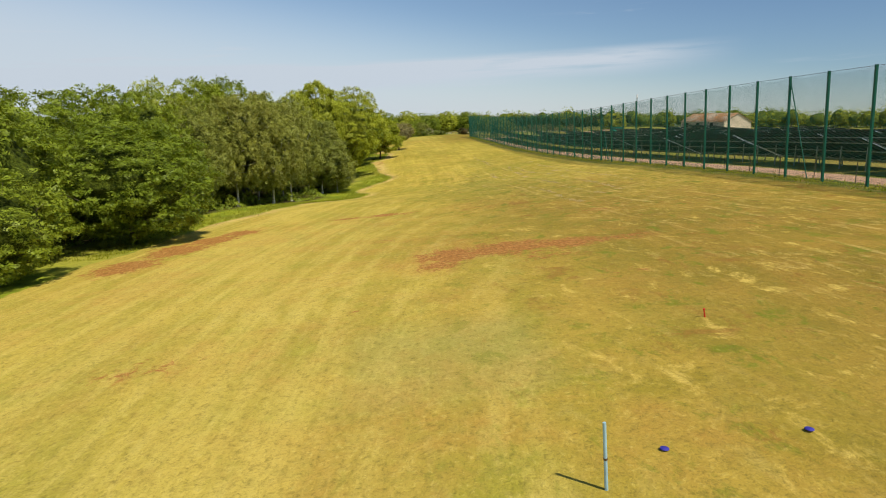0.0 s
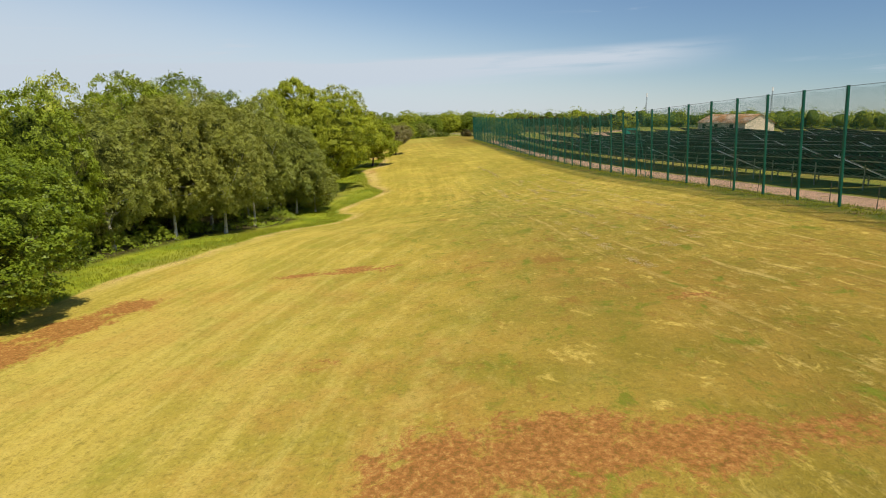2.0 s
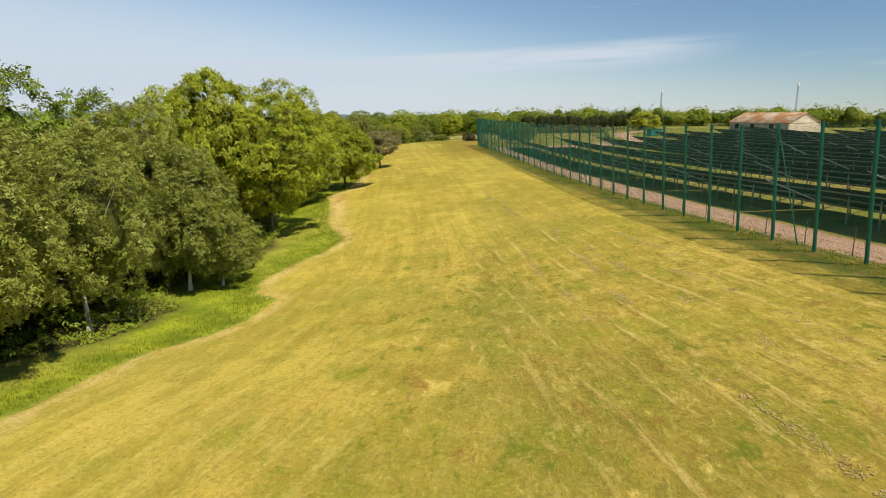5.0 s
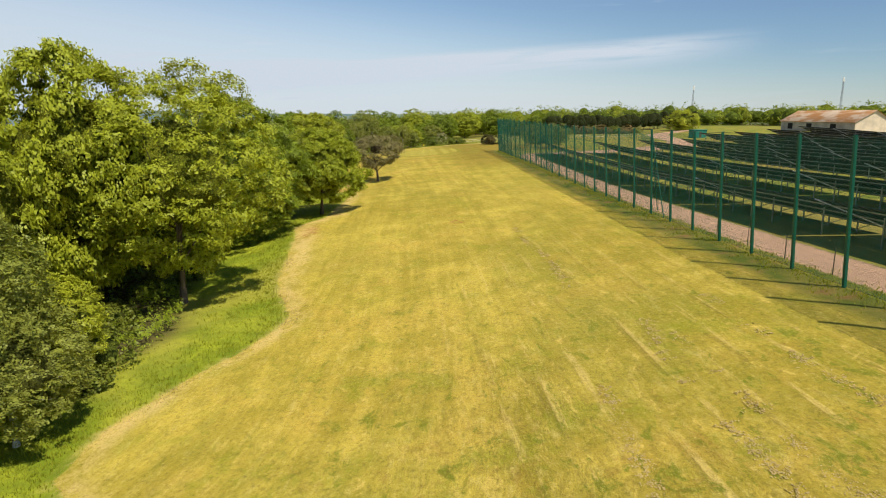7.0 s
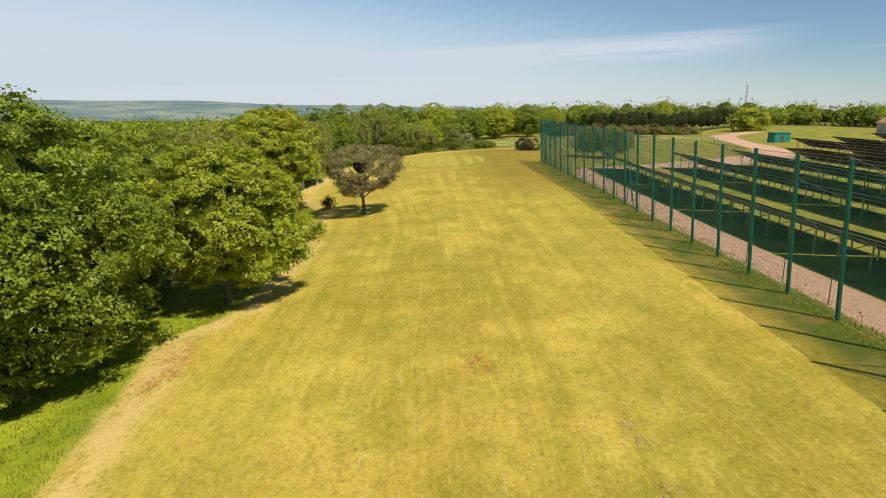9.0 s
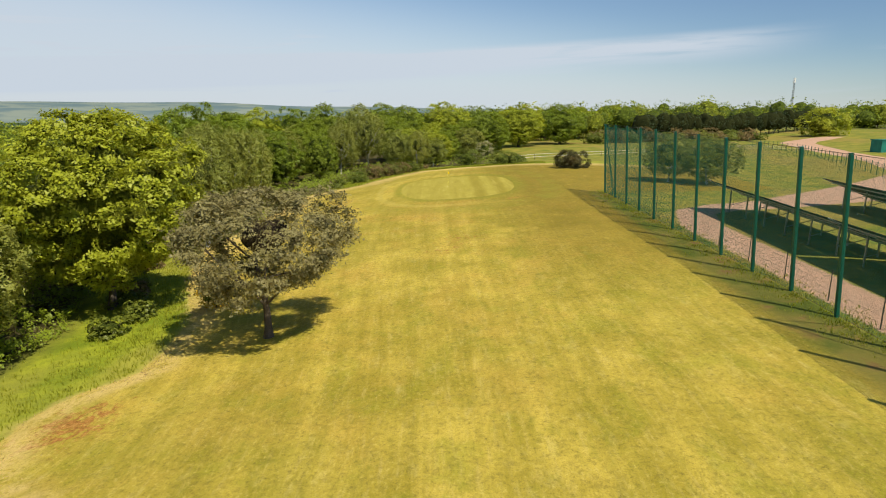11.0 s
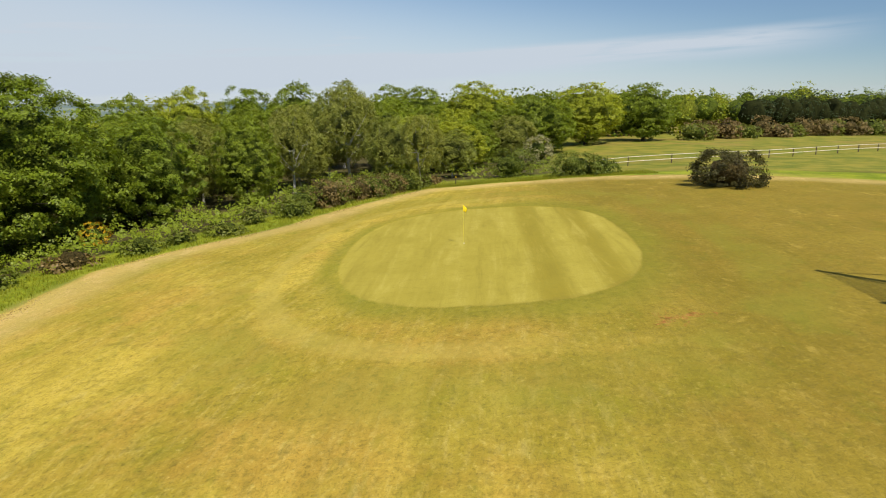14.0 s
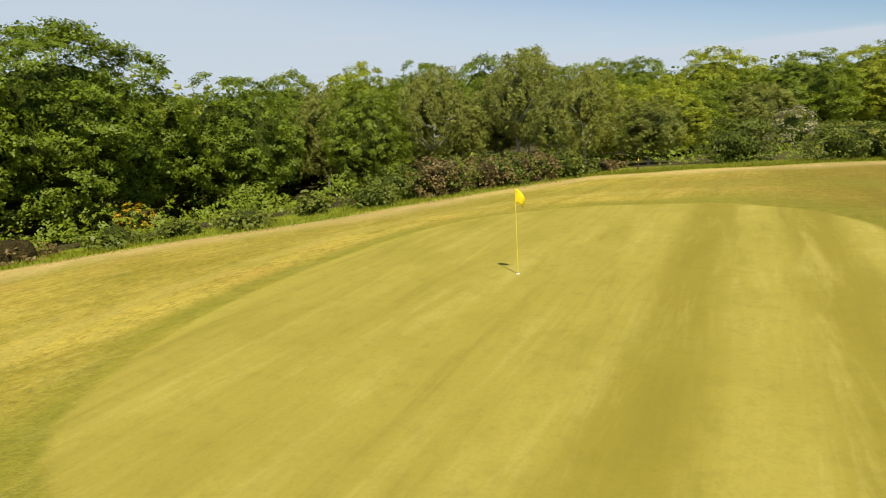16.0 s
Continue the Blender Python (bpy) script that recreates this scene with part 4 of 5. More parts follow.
FRONT = (
    ("oak", -22.5, 38.5, 7.0, 4.0), ("hero_oak", -20.0, 53.5, 10.4, 6.2), ("oak", -26.5, 46.0, 12.5, 5.0), ("oak", -25.5, 63.0, 14.0, 5.2), ("oak", -24.0, 71.5, 14.5, 4.8),
    ("birch", -21.5, 78.5, 14.0, 4.6), ("hero_birch", -18.0, 85.0, 15.4, 5.0), ("hero_birch", -14.2, 90.0, 15.4, 5.0), ("hero_birch", -17.6, 97.5, 15.6, 5.2), ("birch", -13.2, 101.5, 14.6, 4.8),
    ("hero_birch", -9.2, 112.4, 13.6, 4.6), ("birch", -11.8, 114.6, 14.6, 4.0), ("birch", -15.8, 110.5, 15.8, 5.0), ("oak", -24.5, 104.0, 18.0, 5.6), ("oak", -26.0, 115.7, 21.0, 6.8),
    ("oak", -24.0, 90.0, 17.6, 5.6), ("hero_fresh", -11.6, 131.0, 20.2, 5.6), ("fresh_oak", -16.0, 126.0, 18.6, 5.2), ("oak", -21.5, 124.0, 18.6, 5.6), ("wide_oak", -5.6, 134.4, 18.8, 8.2), ("birch", -6.6, 113.4, 7.4, 3.6), ("fresh_oak", -9.6, 121.5, 7.0, 3.4),
    ("oak", -15.5, 141.0, 15.0, 6.0), ("hero_oak", -6.8, 154.6, 16.4, 7.7), ("oak", -13.5, 148.0, 14.0, 5.0), ("hero_fresh", 1.7, 166.6, 11.0, 5.4), ("oak", -7.5, 167.5, 12.0, 5.2),
    ("oak", -9.0, 176.5, 13.0, 5.4), ("birch", -5.0, 183.5, 11.0, 3.6), ("birch", -8.0, 190.0, 12.0, 3.8), ("birch", -8.6, 197.0, 12.4, 4.2), ("hero_fresh", -5.2, 208.0, 13.4, 6.4),
    ("oak", -12.0, 219.0, 12.0, 5.0), ("pine", 7.9, 199.6, 8.7, 4.7), ("bank_birch", -5.9, 228.1, 12.2, 3.8), ("bank_birch", -5.5, 231.3, 12.2, 3.6), ("bank_birch", -3.6, 233.6, 11.6, 3.2), ("birch", -8.4, 235.5, 12.2, 3.4),
    ("oak", -13.5, 240.0, 13.6, 4.8), ("hero_oak", -16.6, 263.6, 14.0, 6.8), ("oak", -15.5, 250.0, 14.8, 5.4), ("birch", -14.4, 278.4, 9.0, 3.0), ("birch", -11.0, 284.0, 9.4, 3.2),
    ("oak", -4.4, 279.6, 9.2, 3.4), ("bank_birch", -1.8, 287.0, 10.4, 3.0), ("bank_birch", 2.1, 299.0, 11.8, 4.0), ("bank_birch", 13.1, 280.6, 7.8, 2.2), ("birch", 8.4, 291.5, 8.0, 2.8), ("birch", 15.8, 291.5, 5.6, 2.8),
    ("oak", -20.5, 288.0, 10.4, 5.2), ("oak", -27.9, 300.0, 12.6, 5.2), ("fresh_oak", -24.5, 310.0, 13.8, 5.4), ("oak", -17.5, 316.0, 13.6, 5.6), ("oak", -11.7, 322.0, 14.0, 5.0),
    ("birch", -2.0, 314.0, 13.2, 5.2), ("oak", 0.0, 350.0, 13.8, 6.2), ("oak", 7.7, 338.0, 12.6, 5.6), ("fresh_oak", 18.2, 340.0, 13.2, 7.4), ("oak", 28.5, 322.0, 10.0, 5.6),
    ("fresh_oak", 37.9, 335.0, 11.0, 6.2), ("oak", 50.1, 342.0, 10.8, 5.8), ("birch", 47.6, 249.8, 6.6, 3.2), ("birch", 52.2, 248.4, 7.0, 3.8),
)
for i, (kind, x, y, h, r) in enumerate(FRONT):
    tree(kind, x, y, h, r, i % {"oak": 3, "birch": 3, "bank_birch": 2, "hero_oak": 2, "hero_birch": 2, "fresh_oak": 2}.get(kind, 1), (i * 137.5) % 360)

# second and third row of the wood, between the front trees
rng = random.Random(5)
stand = [(a[1], a[2], a[4]) for a in FRONT]
for y in np.arange(30, 330, 4.6):
    for back in (3.0, 8.5):
        yy = y + rng.uniform(-1.8, 1.8)
        if yy < 292:
            base = float(np.interp(yy, EDGE_Y, EDGE_X)) - 10.0
            x = base - back + rng.uniform(-1.8, 1.8)
            if yy > 236:
                x = min(x, -10.0 + (yy - 236) * 0.02 - back + rng.uniform(-2, 2))
        else:
            continue
        if any(math.hypot(x - a, yy - b) < 0.62 * c + 2.2 for a, b, c in stand):
            continue
        kind = rng.choice(("back_oak", "back_oak", "back_birch", "back_fresh") if yy < 238 or back > 9 else ("oak", "birch", "fresh_oak"))
        tall = float(np.interp(yy, (30, 60, 90, 120, 150, 170, 240, 300), (12, 14.5, 17.5, 18.2, 15, 12.8, 12.2, 9.2)))
        h = tall * rng.uniform(0.86, 1.08)
        r = (3.8 if kind.endswith("birch") else 4.9) * rng.uniform(0.85, 1.15)
        stand.append((x, yy, r))
        tree(kind, x, yy, h, r, rng.randrange(3), rng.uniform(0, 360))
for k in range(36):
    col, deep = k % 12, k // 12
    x = -24 + col * 4.3 + rng.uniform(-1.2, 1.2)
    y = float(np.interp(x, (-24, -12, 0, 12, 24), (295, 291, 294, 300, 313))) + deep * 9.0 + rng.uniform(-2, 2)
    if any(math.hypot(x - a, y - b) < 0.55 * c + 2.0 for a, b, c in stand):
        continue
    kind = rng.choice(("oak", "birch", "fresh_oak", "birch", "oak"))
    stand.append((x, y, 4))
    tree(kind, x, y, rng.uniform(7.6, 9.4) + deep * 0.8 - (1.4 if x > 10 else 0.0), rng.uniform(3.4, 4.8), rng.randrange(3), rng.uniform(0, 360))


def far_wood(name, spots, mat, mass, label, leaf=0.56, per=240):
    """A far wood as one mass of separate crowns."""
    rng = np.random.default_rng(len(spots) + len(name))
    V, Q, base = [], [], 0
    T = []
    for x, y, h, r in spots:
        z = ground_z(x, y)
        pos, nrm, c, crad = crown_points(rng, h, r, 0.02 * h, 20, per, 1.0, 0.36, 0.0, 0.42, 0.13)
        v, q = leaves(rng, pos, nrm, leaf * r / 4.5)
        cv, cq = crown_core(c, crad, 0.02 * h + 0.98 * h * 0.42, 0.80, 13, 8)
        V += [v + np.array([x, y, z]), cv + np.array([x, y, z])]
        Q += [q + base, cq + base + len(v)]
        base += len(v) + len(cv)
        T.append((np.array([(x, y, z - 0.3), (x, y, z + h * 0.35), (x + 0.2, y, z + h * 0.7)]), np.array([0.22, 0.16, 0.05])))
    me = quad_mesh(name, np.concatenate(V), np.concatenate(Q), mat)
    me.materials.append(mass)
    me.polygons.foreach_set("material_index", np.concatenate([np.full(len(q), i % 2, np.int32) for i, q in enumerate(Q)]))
    tagged(new(name, me), label, "trees", kind="stuff")
    v, q = tubes(T, 5)
    tagged(new(name.replace("wood", "wood_trunks"), quad_mesh("trunks", v, q, M_BARK, True)), "bare trunks under the crowns of the far wood", "tree trunks", kind="stuff")


spots_a, spots_b = [], []
for gx_ in np.arange(-130, -22, 7.2):
    for gy_ in np.arange(12, 390, 7.6):
        x, y = gx_ + rng.uniform(-2.4, 2.4), gy_ + rng.uniform(-2.4, 2.4)
        if y < 292 and x > np.interp(y, EDGE_Y, EDGE_X) - 20:
            continue
        (spots_a if rng.random() < 0.6 else spots_b).append((x, y, rng.uniform(9, 14) + (3.0 if 60 < y < 150 else 0), rng.uniform(4.2, 6.0)))
for gx_ in np.arange(-22, 70, 6.4):
    for gy_ in np.arange(346, 410, 7.0):
        x, y = gx_ + rng.uniform(-2.4, 2.4), gy_ + rng.uniform(-2.4, 2.4)
        if x > 28 and y < 346 + (x - 28) * 0.7:
            continue
        (spots_a if rng.random() < 0.6 else spots_b).append((x, y, rng.uniform(8.5, 12.5), rng.uniform(4.2, 6.2)))
far_wood("far_wood_dark", spots_a, M_OAK, M_OAKMASS, "dense mixed oak wood reaching down into the valley")
far_wood("far_wood_light", spots_b, M_FRESH, M_FRESHMASS, "lighter green crowns among the dense oak wood")
belt_a, belt_b = [], []
for k in range(520):
    u = rng.random()
    px, py = np.interp(u, (0, 0.25, 0.5, 0.75, 1), (300, 300, 275, 180, 70)), np.interp(u, (0, 0.25, 0.5, 0.75, 1), (20, 180, 400, 500, 480))
    back = rng.uniform(0, 60)
    (belt_a if rng.random() < 0.55 else belt_b).append((px + back * 0.8 + rng.uniform(-8, 8), py + back * (0.2 + 0.8 * u) + rng.uniform(-8, 8), rng.uniform(8, 12) + 5.5 * rng.random() ** 3, rng.uniform(4.6, 8.0)))
far_wood("belt_wood_dark", belt_a, M_OAK, M_OAKMASS, "belt of oaks behind the solar field", 0.62, 230)
far_wood("belt_wood_light", belt_b, M_FRESH, M_FRESHMASS, "yellow-green trees in the belt behind the solar field", 0.62, 230)
hedge = [(80 + k * 4.0 + rng.uniform(-1, 1), 368 + k * 2.9 + rng.uniform(-2, 2), rng.uniform(9.5, 11.5), rng.uniform(3.2, 4.2)) for k in range(26)]
far_wood("conifer_hedge_wood", hedge, M_DARK, M_INNERSHADE, "tall dark conifer hedge at the field's end", 0.42, 560)


def shrub(name, x, y, h, r, mat, label, count=1500, leaf=0.2, seed=1, squash=1.0, group=""):
    """A bush of many small leaf sprays on a few stems."""
    rng = np.random.default_rng(seed)
    pos, nrm, c, crad = crown_points(rng, h, r, 0.0, 22, count, squash, 0.36, 0.0, 0.38, 0.26)
    e = thing(name, x, y, label, "bush", group)
    v, q = leaves(rng, pos, nrm, leaf)
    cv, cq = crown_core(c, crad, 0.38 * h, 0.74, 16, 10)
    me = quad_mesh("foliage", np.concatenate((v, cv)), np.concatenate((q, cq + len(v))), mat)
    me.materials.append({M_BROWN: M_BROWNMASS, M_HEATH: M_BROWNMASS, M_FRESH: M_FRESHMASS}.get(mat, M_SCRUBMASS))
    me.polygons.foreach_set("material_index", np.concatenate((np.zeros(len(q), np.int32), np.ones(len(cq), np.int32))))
    part_mesh("foliage", me, e)
    stems = [(np.array([(0, 0, -0.15), c[k] * 0.5, c[k]]), np.array([0.05, 0.035, 0.012])) for k in range(7)]
    v, q = tubes(stems, 5)
    part_mesh("stem", quad_mesh("stem", v, q, M_BARK, True), e)
    e.rotation_euler = (0, 0, seed * 2.1)
    return e


shrub("heath_bush", 38.4, 268.0, 2.7, 2.5, M_HEATH, "large rounded dark brown-green bush on the mown bank", 13000, 0.13, 4)
shrub("hawthorn_bush", 26.7, 304.0, 4.0, 2.1, M_WHITE, "white-blossomed hawthorn at the wood's edge", 2600, 0.22, 6)
shrub("broom_bush", 28.6, 281.4, 2.2, 2.4, M_SCRUB, "dark green broom bush beside the rails", 4200, 0.16, 7)
shrub("broom_bush", 31.2, 281.2, 1.7, 1.7, M_SCRUB, "dark green broom bush beside the rails", 1600, 0.2, 8)
shrub("broom_bush", 22.6, 286.0, 3.0, 2.6, M_SCRUB, "dark green broom bush under the hawthorn", 4200, 0.16, 9)
shrub("gorse_bush", 2.6, 206.0, 1.9, 0.9, M_GORSE, "gorse bush covered in yellow flowers", 900, 0.16, 10)
shrub("gorse_bush", -10.0, 262.6, 1.9, 1.0, M_GORSE, "gorse bush with yellow flowers in long grass", 900, 0.15, 11)
shrub("round_tree_bush", 150.7, 389.4, 9.5, 6.6, M_FRESH, "rounded yellow-green tree beside the hedge", 4200, 0.6, 12)
for k in range(30):
    y = 203 + k * 2.9 + rng.uniform(-1.2, 1.2)
    x = float(np.interp(y, EDGE_Y, EDGE_X)) - rng.uniform(2.6, 5.4)
    brown = rng.random() < 0.22
    shrub("scrub_bush", x, y, rng.uniform(0.6, 1.5), rng.uniform(0.8, 1.5), M_BROWN if brown else M_SCRUB, "low brown dry scrub on the bank" if brown else "low green scrub on the grassy bank", 650, 0.2, 30 + k, group="scrub on the bank")
for k, (x, y, h, r) in enumerate(((-7.0, 122.6, 2.4, 1.9), (-6.2, 119.4, 1.5, 1.4), (-8.6, 126.6, 2.0, 1.8), (-9.4, 130.0, 1.8, 1.6), (-8.6, 138.0, 1.9, 1.8), (-7.4, 142.0, 1.4, 1.5))):
    shrub("scrub_bush", x, y, h, r, M_SCRUB, "olive green scrub under the spreading oak", 1300, 0.2, 160 + k, group="scrub under the oak")
for k in range(7):
    shrub("dry_bush", 4.0 + k * 1.3 + rng.uniform(-0.5, 0.5), 270.6 + k * 1.55 + rng.uniform(-0.6, 0.6), rng.uniform(1.9, 2.8), rng.uniform(1.5, 2.2), M_BROWN if k % 2 else M_SCRUB, "brown dry scrub under the birches" if k % 2 else "olive green scrub under the birches", 1500, 0.17, 130 + k, group="scrub under the birches")
for k in range(16):
    shrub("dry_bush", 60 + k * 4.4 + rng.uniform(-1, 1), 345 + k * 2.6 + rng.uniform(-3, 3), rng.uniform(2.5, 4.5), rng.uniform(2.4, 3.8), M_BROWN if k % 3 else M_SCRUB, "brown dry bushes at the pasture's end", 700, 0.45, 90 + k, group="bushes at the pasture's end")


# ---------------------------------------------------------------- tall net fence
LEAN = -0.062
POST_K = (-12, 0, 5, 9, 16, 24, 31, 39, 43)
POST_Y = (-15.0, 42.4, 66.3, 85.2, 117.2, 155.3, 188.4, 221.9, 238.7)
posts = [(k, float(np.interp(k, POST_K, POST_Y))) for k in range(-12, 44)]


def fence_x(y):
    return float(np.interp(y, (-20, 45, 80, 125, 145, 175, 200, 222, 240), (36.3, 36.3, 36.8, 36.8, 37.2, 37.4, 37.5, 36.5, 36.4)))


def post_height(y):
    return float(np.interp(y, (40, 110, 160, 200, 240), (8.75, 8.5, 8.45, 8.2, 7.8)))


def build_net_fence():
    e = thing("net_fence", 36.6, 100, "tall green steel fence with ball-stop netting", "fence", z=0)
    bm = bmesh.new()
    box(bm, (-0.09, -0.09, -0.03), (0.09, 0.09, 0.998), 0.012)
    box(bm, (-0.10, -0.10, 0.998), (0.10, 0.10, 1.0), 0.0005)
    first = None
    for k, y in posts:
        z = ground_z(fence_x(y), y)
        if first is None:
            first = part("post", bm, M_GREENPAINT, e)
            ob = first
        else:
            ob = new("post", first.data)
            ob.parent = e
        ob.location = (fence_x(y) - 36.6, y - 100, z)
        ob.scale = (1, 1, post_height(y))
        ob.rotation_euler = (0, LEAN, 0)

    def at(y, z, up, off=0.0):
        return (fence_x(y) - 36.6 + off + up * math.tan(LEAN), y - 100, z + up)

    for k, y in posts:
        if k in (-8, 2, 12, 22, 32, 43):
            z, h = ground_z(fence_x(y), y), post_height(y)
            for dx, dy in ((0.25, -2.6), (1.6, 2.2)):
                bm = bmesh.new()
                rod(bm, at(y, z, h - 0.4, 0.05), (fence_x(y) - 36.6 + dx, y + dy - 100, ground_z(fence_x(y) + dx, y + dy) - 0.2), 0.045)
                part("brace", bm, M_GREENPAINT, e)
    # netting: cords both ways, and its edge cables
    V, Q, base = [], [], 0

    def cord(a, b, r):
        nonlocal base
        a, b = np.array(a, float), np.array(b, float)
        d = b - a
        s = np.array([1.0, 0, 0]) * r
        t = np.cross(d / np.linalg.norm(d), s)
        V.append(np.array([a + s, a + t, a - s, a - t, b + s, b + t, b - s, b - t]))
        i = np.arange(4)
        Q.append(np.stack((i, (i + 1) % 4, (i + 1) % 4 + 4, i + 4), 1) + base)
        base += 8

    for (k0, y0), (k1, y1) in zip(posts, posts[1:]):
        z0, z1 = ground_z(fence_x(y0), y0), ground_z(fence_x(y1), y1)
        h0, h1 = post_height(y0), post_height(y1)
        m = 104
        for j in range(m):
            u = (j + 0.5) / m
            y, z, h = y0 + (y1 - y0) * u, z0 + (z1 - z0) * u, h0 + (h1 - h0) * u
            sag = 0.18 * math.sin(math.pi * u)
            cord(at(y, z, 0.12), at(y, z, h - 0.12 - sag), 0.0028)
        for j in range(186):
            u = (0.15 + j * 0.0442) / 8.4
            cord(at(y0, z0, u * h0), at(y1, z1, u * h1), 0.0028)
    part_mesh("net", quad_mesh("net", np.concatenate(V), np.concatenate(Q), M_NET), e, "fine green netting hung between the posts")
    for share in (0.012, 0.99):
        pts = [at(y, ground_z(fence_x(y), y), share * post_height(y)) for _, y in posts]
        v, q = tubes([(np.array(pts), np.full(len(pts), 0.014))], 5)
        part_mesh("cable", quad_mesh("cable", v, q, M_DARKSTEEL), e)


build_net_fence()


def build_wire_fence():
    e = thing("wire_fence", 38.0, 100, "low wire fence on rusty stakes beside the track", "fence", z=0)
    bm = bmesh.new()
    rod(bm, (0, 0, -0.2), (0, 0, 1.75), 0.035, 0.03, 6)
    first, pts = None, []
    for k, y in posts:
        y += 2.4
        if y > 226:
            break
        x = fence_x(y) + 1.0
        z = ground_z(x, y)
        if first is None:
            first = ob = part("stake", bm, M_DARKSTEEL, e)
        else:
            ob = new("stake", first.data)
            ob.parent = e
        ob.location = (x - 38.0, y - 100, z)
        pts.append((x - 38.0, y - 100, z))
    for h in (0.25, 0.6, 0.95, 1.3, 1.65):
        p = np.array(pts) + np.array([0, 0, h])
        v, q = tubes([(p, np.full(len(p), 0.006))], 4)
        part_mesh("wire", quad_mesh("wire", v, q, M_DARKSTEEL), e)


build_wire_fence()


def build_inner_fence():
    """Green mesh fence between the grass corner and the track."""
    line = ((82.5, 256.0), (90.0, 278.0), (100.5, 312.0), (104.5, 348.0))
    e = thing("mesh_fence", line[0][0], line[0][1], "green steel mesh fence along the track", "fence")
    o = Vector(e.location)
    pts = []
    for (ax, ay), (bx, by) in zip(line, line[1:]):
        k = max(1, round(math.hypot(bx - ax, by - ay) / 2.8))
        pts += [(ax + (bx - ax) * i / k, ay + (by - ay) * i / k) for i in range(k)]
    pts = [Vector((x, y, ground_z(x, y))) - o for x, y in pts]
    for p in pts:
        bm = bmesh.new()
        box(bm, (-0.04, -0.04, -0.2), (0.04, 0.04, 2.1), 0.008)
        part("post", bm, M_GREENPAINT, e).location = p
    for k in range(14):
        p = np.array([tuple(q) for q in pts]) + np.array([0, 0, 0.1 + k * 0.145])
        v, q = tubes([(p, np.full(len(p), 0.007))], 4)
        part_mesh("wire", quad_mesh("wire", v, q, M_GREENPAINT), e)


build_inner_fence()


# ---------------------------------------------------------------- solar field
def build_table(split, length=19.0, depth=6.2, high=2.95, low=0.58):
    """One table of modules: its high edge at x = 0, falling towards +x. split: each module a part of its own."""
    e = new("solar_table")
    slope = (low - high) / depth
    cols, rows = 18, 3
    up = np.array([-slope, 0, 1.0]) / math.hypot(slope, 1)
    quads = np.array([(0, 1, 2, 3), (7, 6, 5, 4), (0, 4, 5, 1), (1, 5, 6, 2), (2, 6, 7, 3), (3, 7, 4, 0)])
    w, d = length / cols - 0.02, depth / rows - 0.02
    top = np.array([(x, y, slope * x) for x, y in ((0, 0), (d, 0), (d, w), (0, w))])
    unit = np.concatenate((top, top - up * 0.04))
    spot = [np.array([depth * r / rows + 0.01, length * c / cols + 0.01, high + slope * (depth * r / rows + 0.01)]) for r in range(rows) for c in range(cols)]
    if split:
        me = quad_mesh("solar_module", unit, quads, M_CELL)
        me.materials.append(M_BACK)
        me.polygons.foreach_set("material_index", np.array([0, 1, 1, 1, 1, 1], np.int32))
        for p in spot:
            ob = new("solar_module", me)
            ob.parent, ob.location = e, p
    else:
        me = quad_mesh("panel_sheet", np.concatenate([unit + p for p in spot]), np.concatenate([quads + 8 * i for i in range(len(spot))]), M_CELL)
        me.materials.append(M_BACK)
        me.polygons.foreach_set("material_index", np.tile(np.array([0, 1, 1, 1, 1, 1], np.int32), len(spot)))
        tagged(part_mesh("panel_sheet", me, e, "dark glass solar modules with black backs"), kind="stuff")
    for y in (0.0, length):
        bm = bmesh.new()
        box(bm, (0, -0.03, -0.07), (math.hypot(depth, high - low), 0.03, 0.012), 0.004)
        ob = part("end_rail", bm, M_ALU, e, "bright aluminium edge rail")
        ob.matrix_basis = pose(0, y, high, 0, math.degrees(math.atan(-slope)), 0)
    for x in (0.9, 3.0, 5.2):
        bm = bmesh.new()
        z = high + slope * x - 0.12
        box(bm, (x - 0.04, 0.1, z - 0.05), (x + 0.04, length - 0.1, z + 0.04))
        part("purlin", bm, M_STEEL, e)
    for j in range(6):
        y = 1.2 + j * (length - 2.4) / 5
        for x in (1.7, 4.6):
            bm = bmesh.new()
            box(bm, (x - 0.05, y - 0.05, -1.0), (x + 0.05, y + 0.05, high + slope * x - 0.16))
            part("leg", bm, M_STEEL, e)
        bm = bmesh.new()
        rod(bm, (1.7, y, 0.7), (3.9, y, high + slope * 3.9 - 0.15), 0.03)
        part("strut", bm, M_STEEL, e)
    return tagged(e, "row table of dark solar panels on steel legs", "solar panels", "solar tables of the field")


spots = []
PITCH = 14.0
ENDS = (227, 232, 239, 246)
for k in range(4):
    x, y = 43.1 + PITCH * k, ENDS[k] - 19.4
    while y > -45:
        spots.append((x, y, k == 0 and 60 < y < 215 or k == 1 and 120 < y < 225))
        y -= 19.5
for k in range(4, 12):
    x, y = 43.1 + PITCH * k, 250 - 19.4 + (k - 4) * 4.0
    if k >= 5:
        y += 39
    while y > 30:
        if not (x > 160 and y > 270):
            spots.append((x, y, False))
        y -= 19.5
tables = {}
for x, y, split in spots:
    z0, z1 = ground_z(x + 3, y), ground_z(x + 3, y + 19)
    m = pose(x, y, z0, math.degrees(math.atan2(z1 - z0, 19.0)), 0, 0)
    if split not in tables:
        tables[split] = build_table(split)
        tables[split].matrix_basis = m
    else:
        copy_thing(tables[split], m)


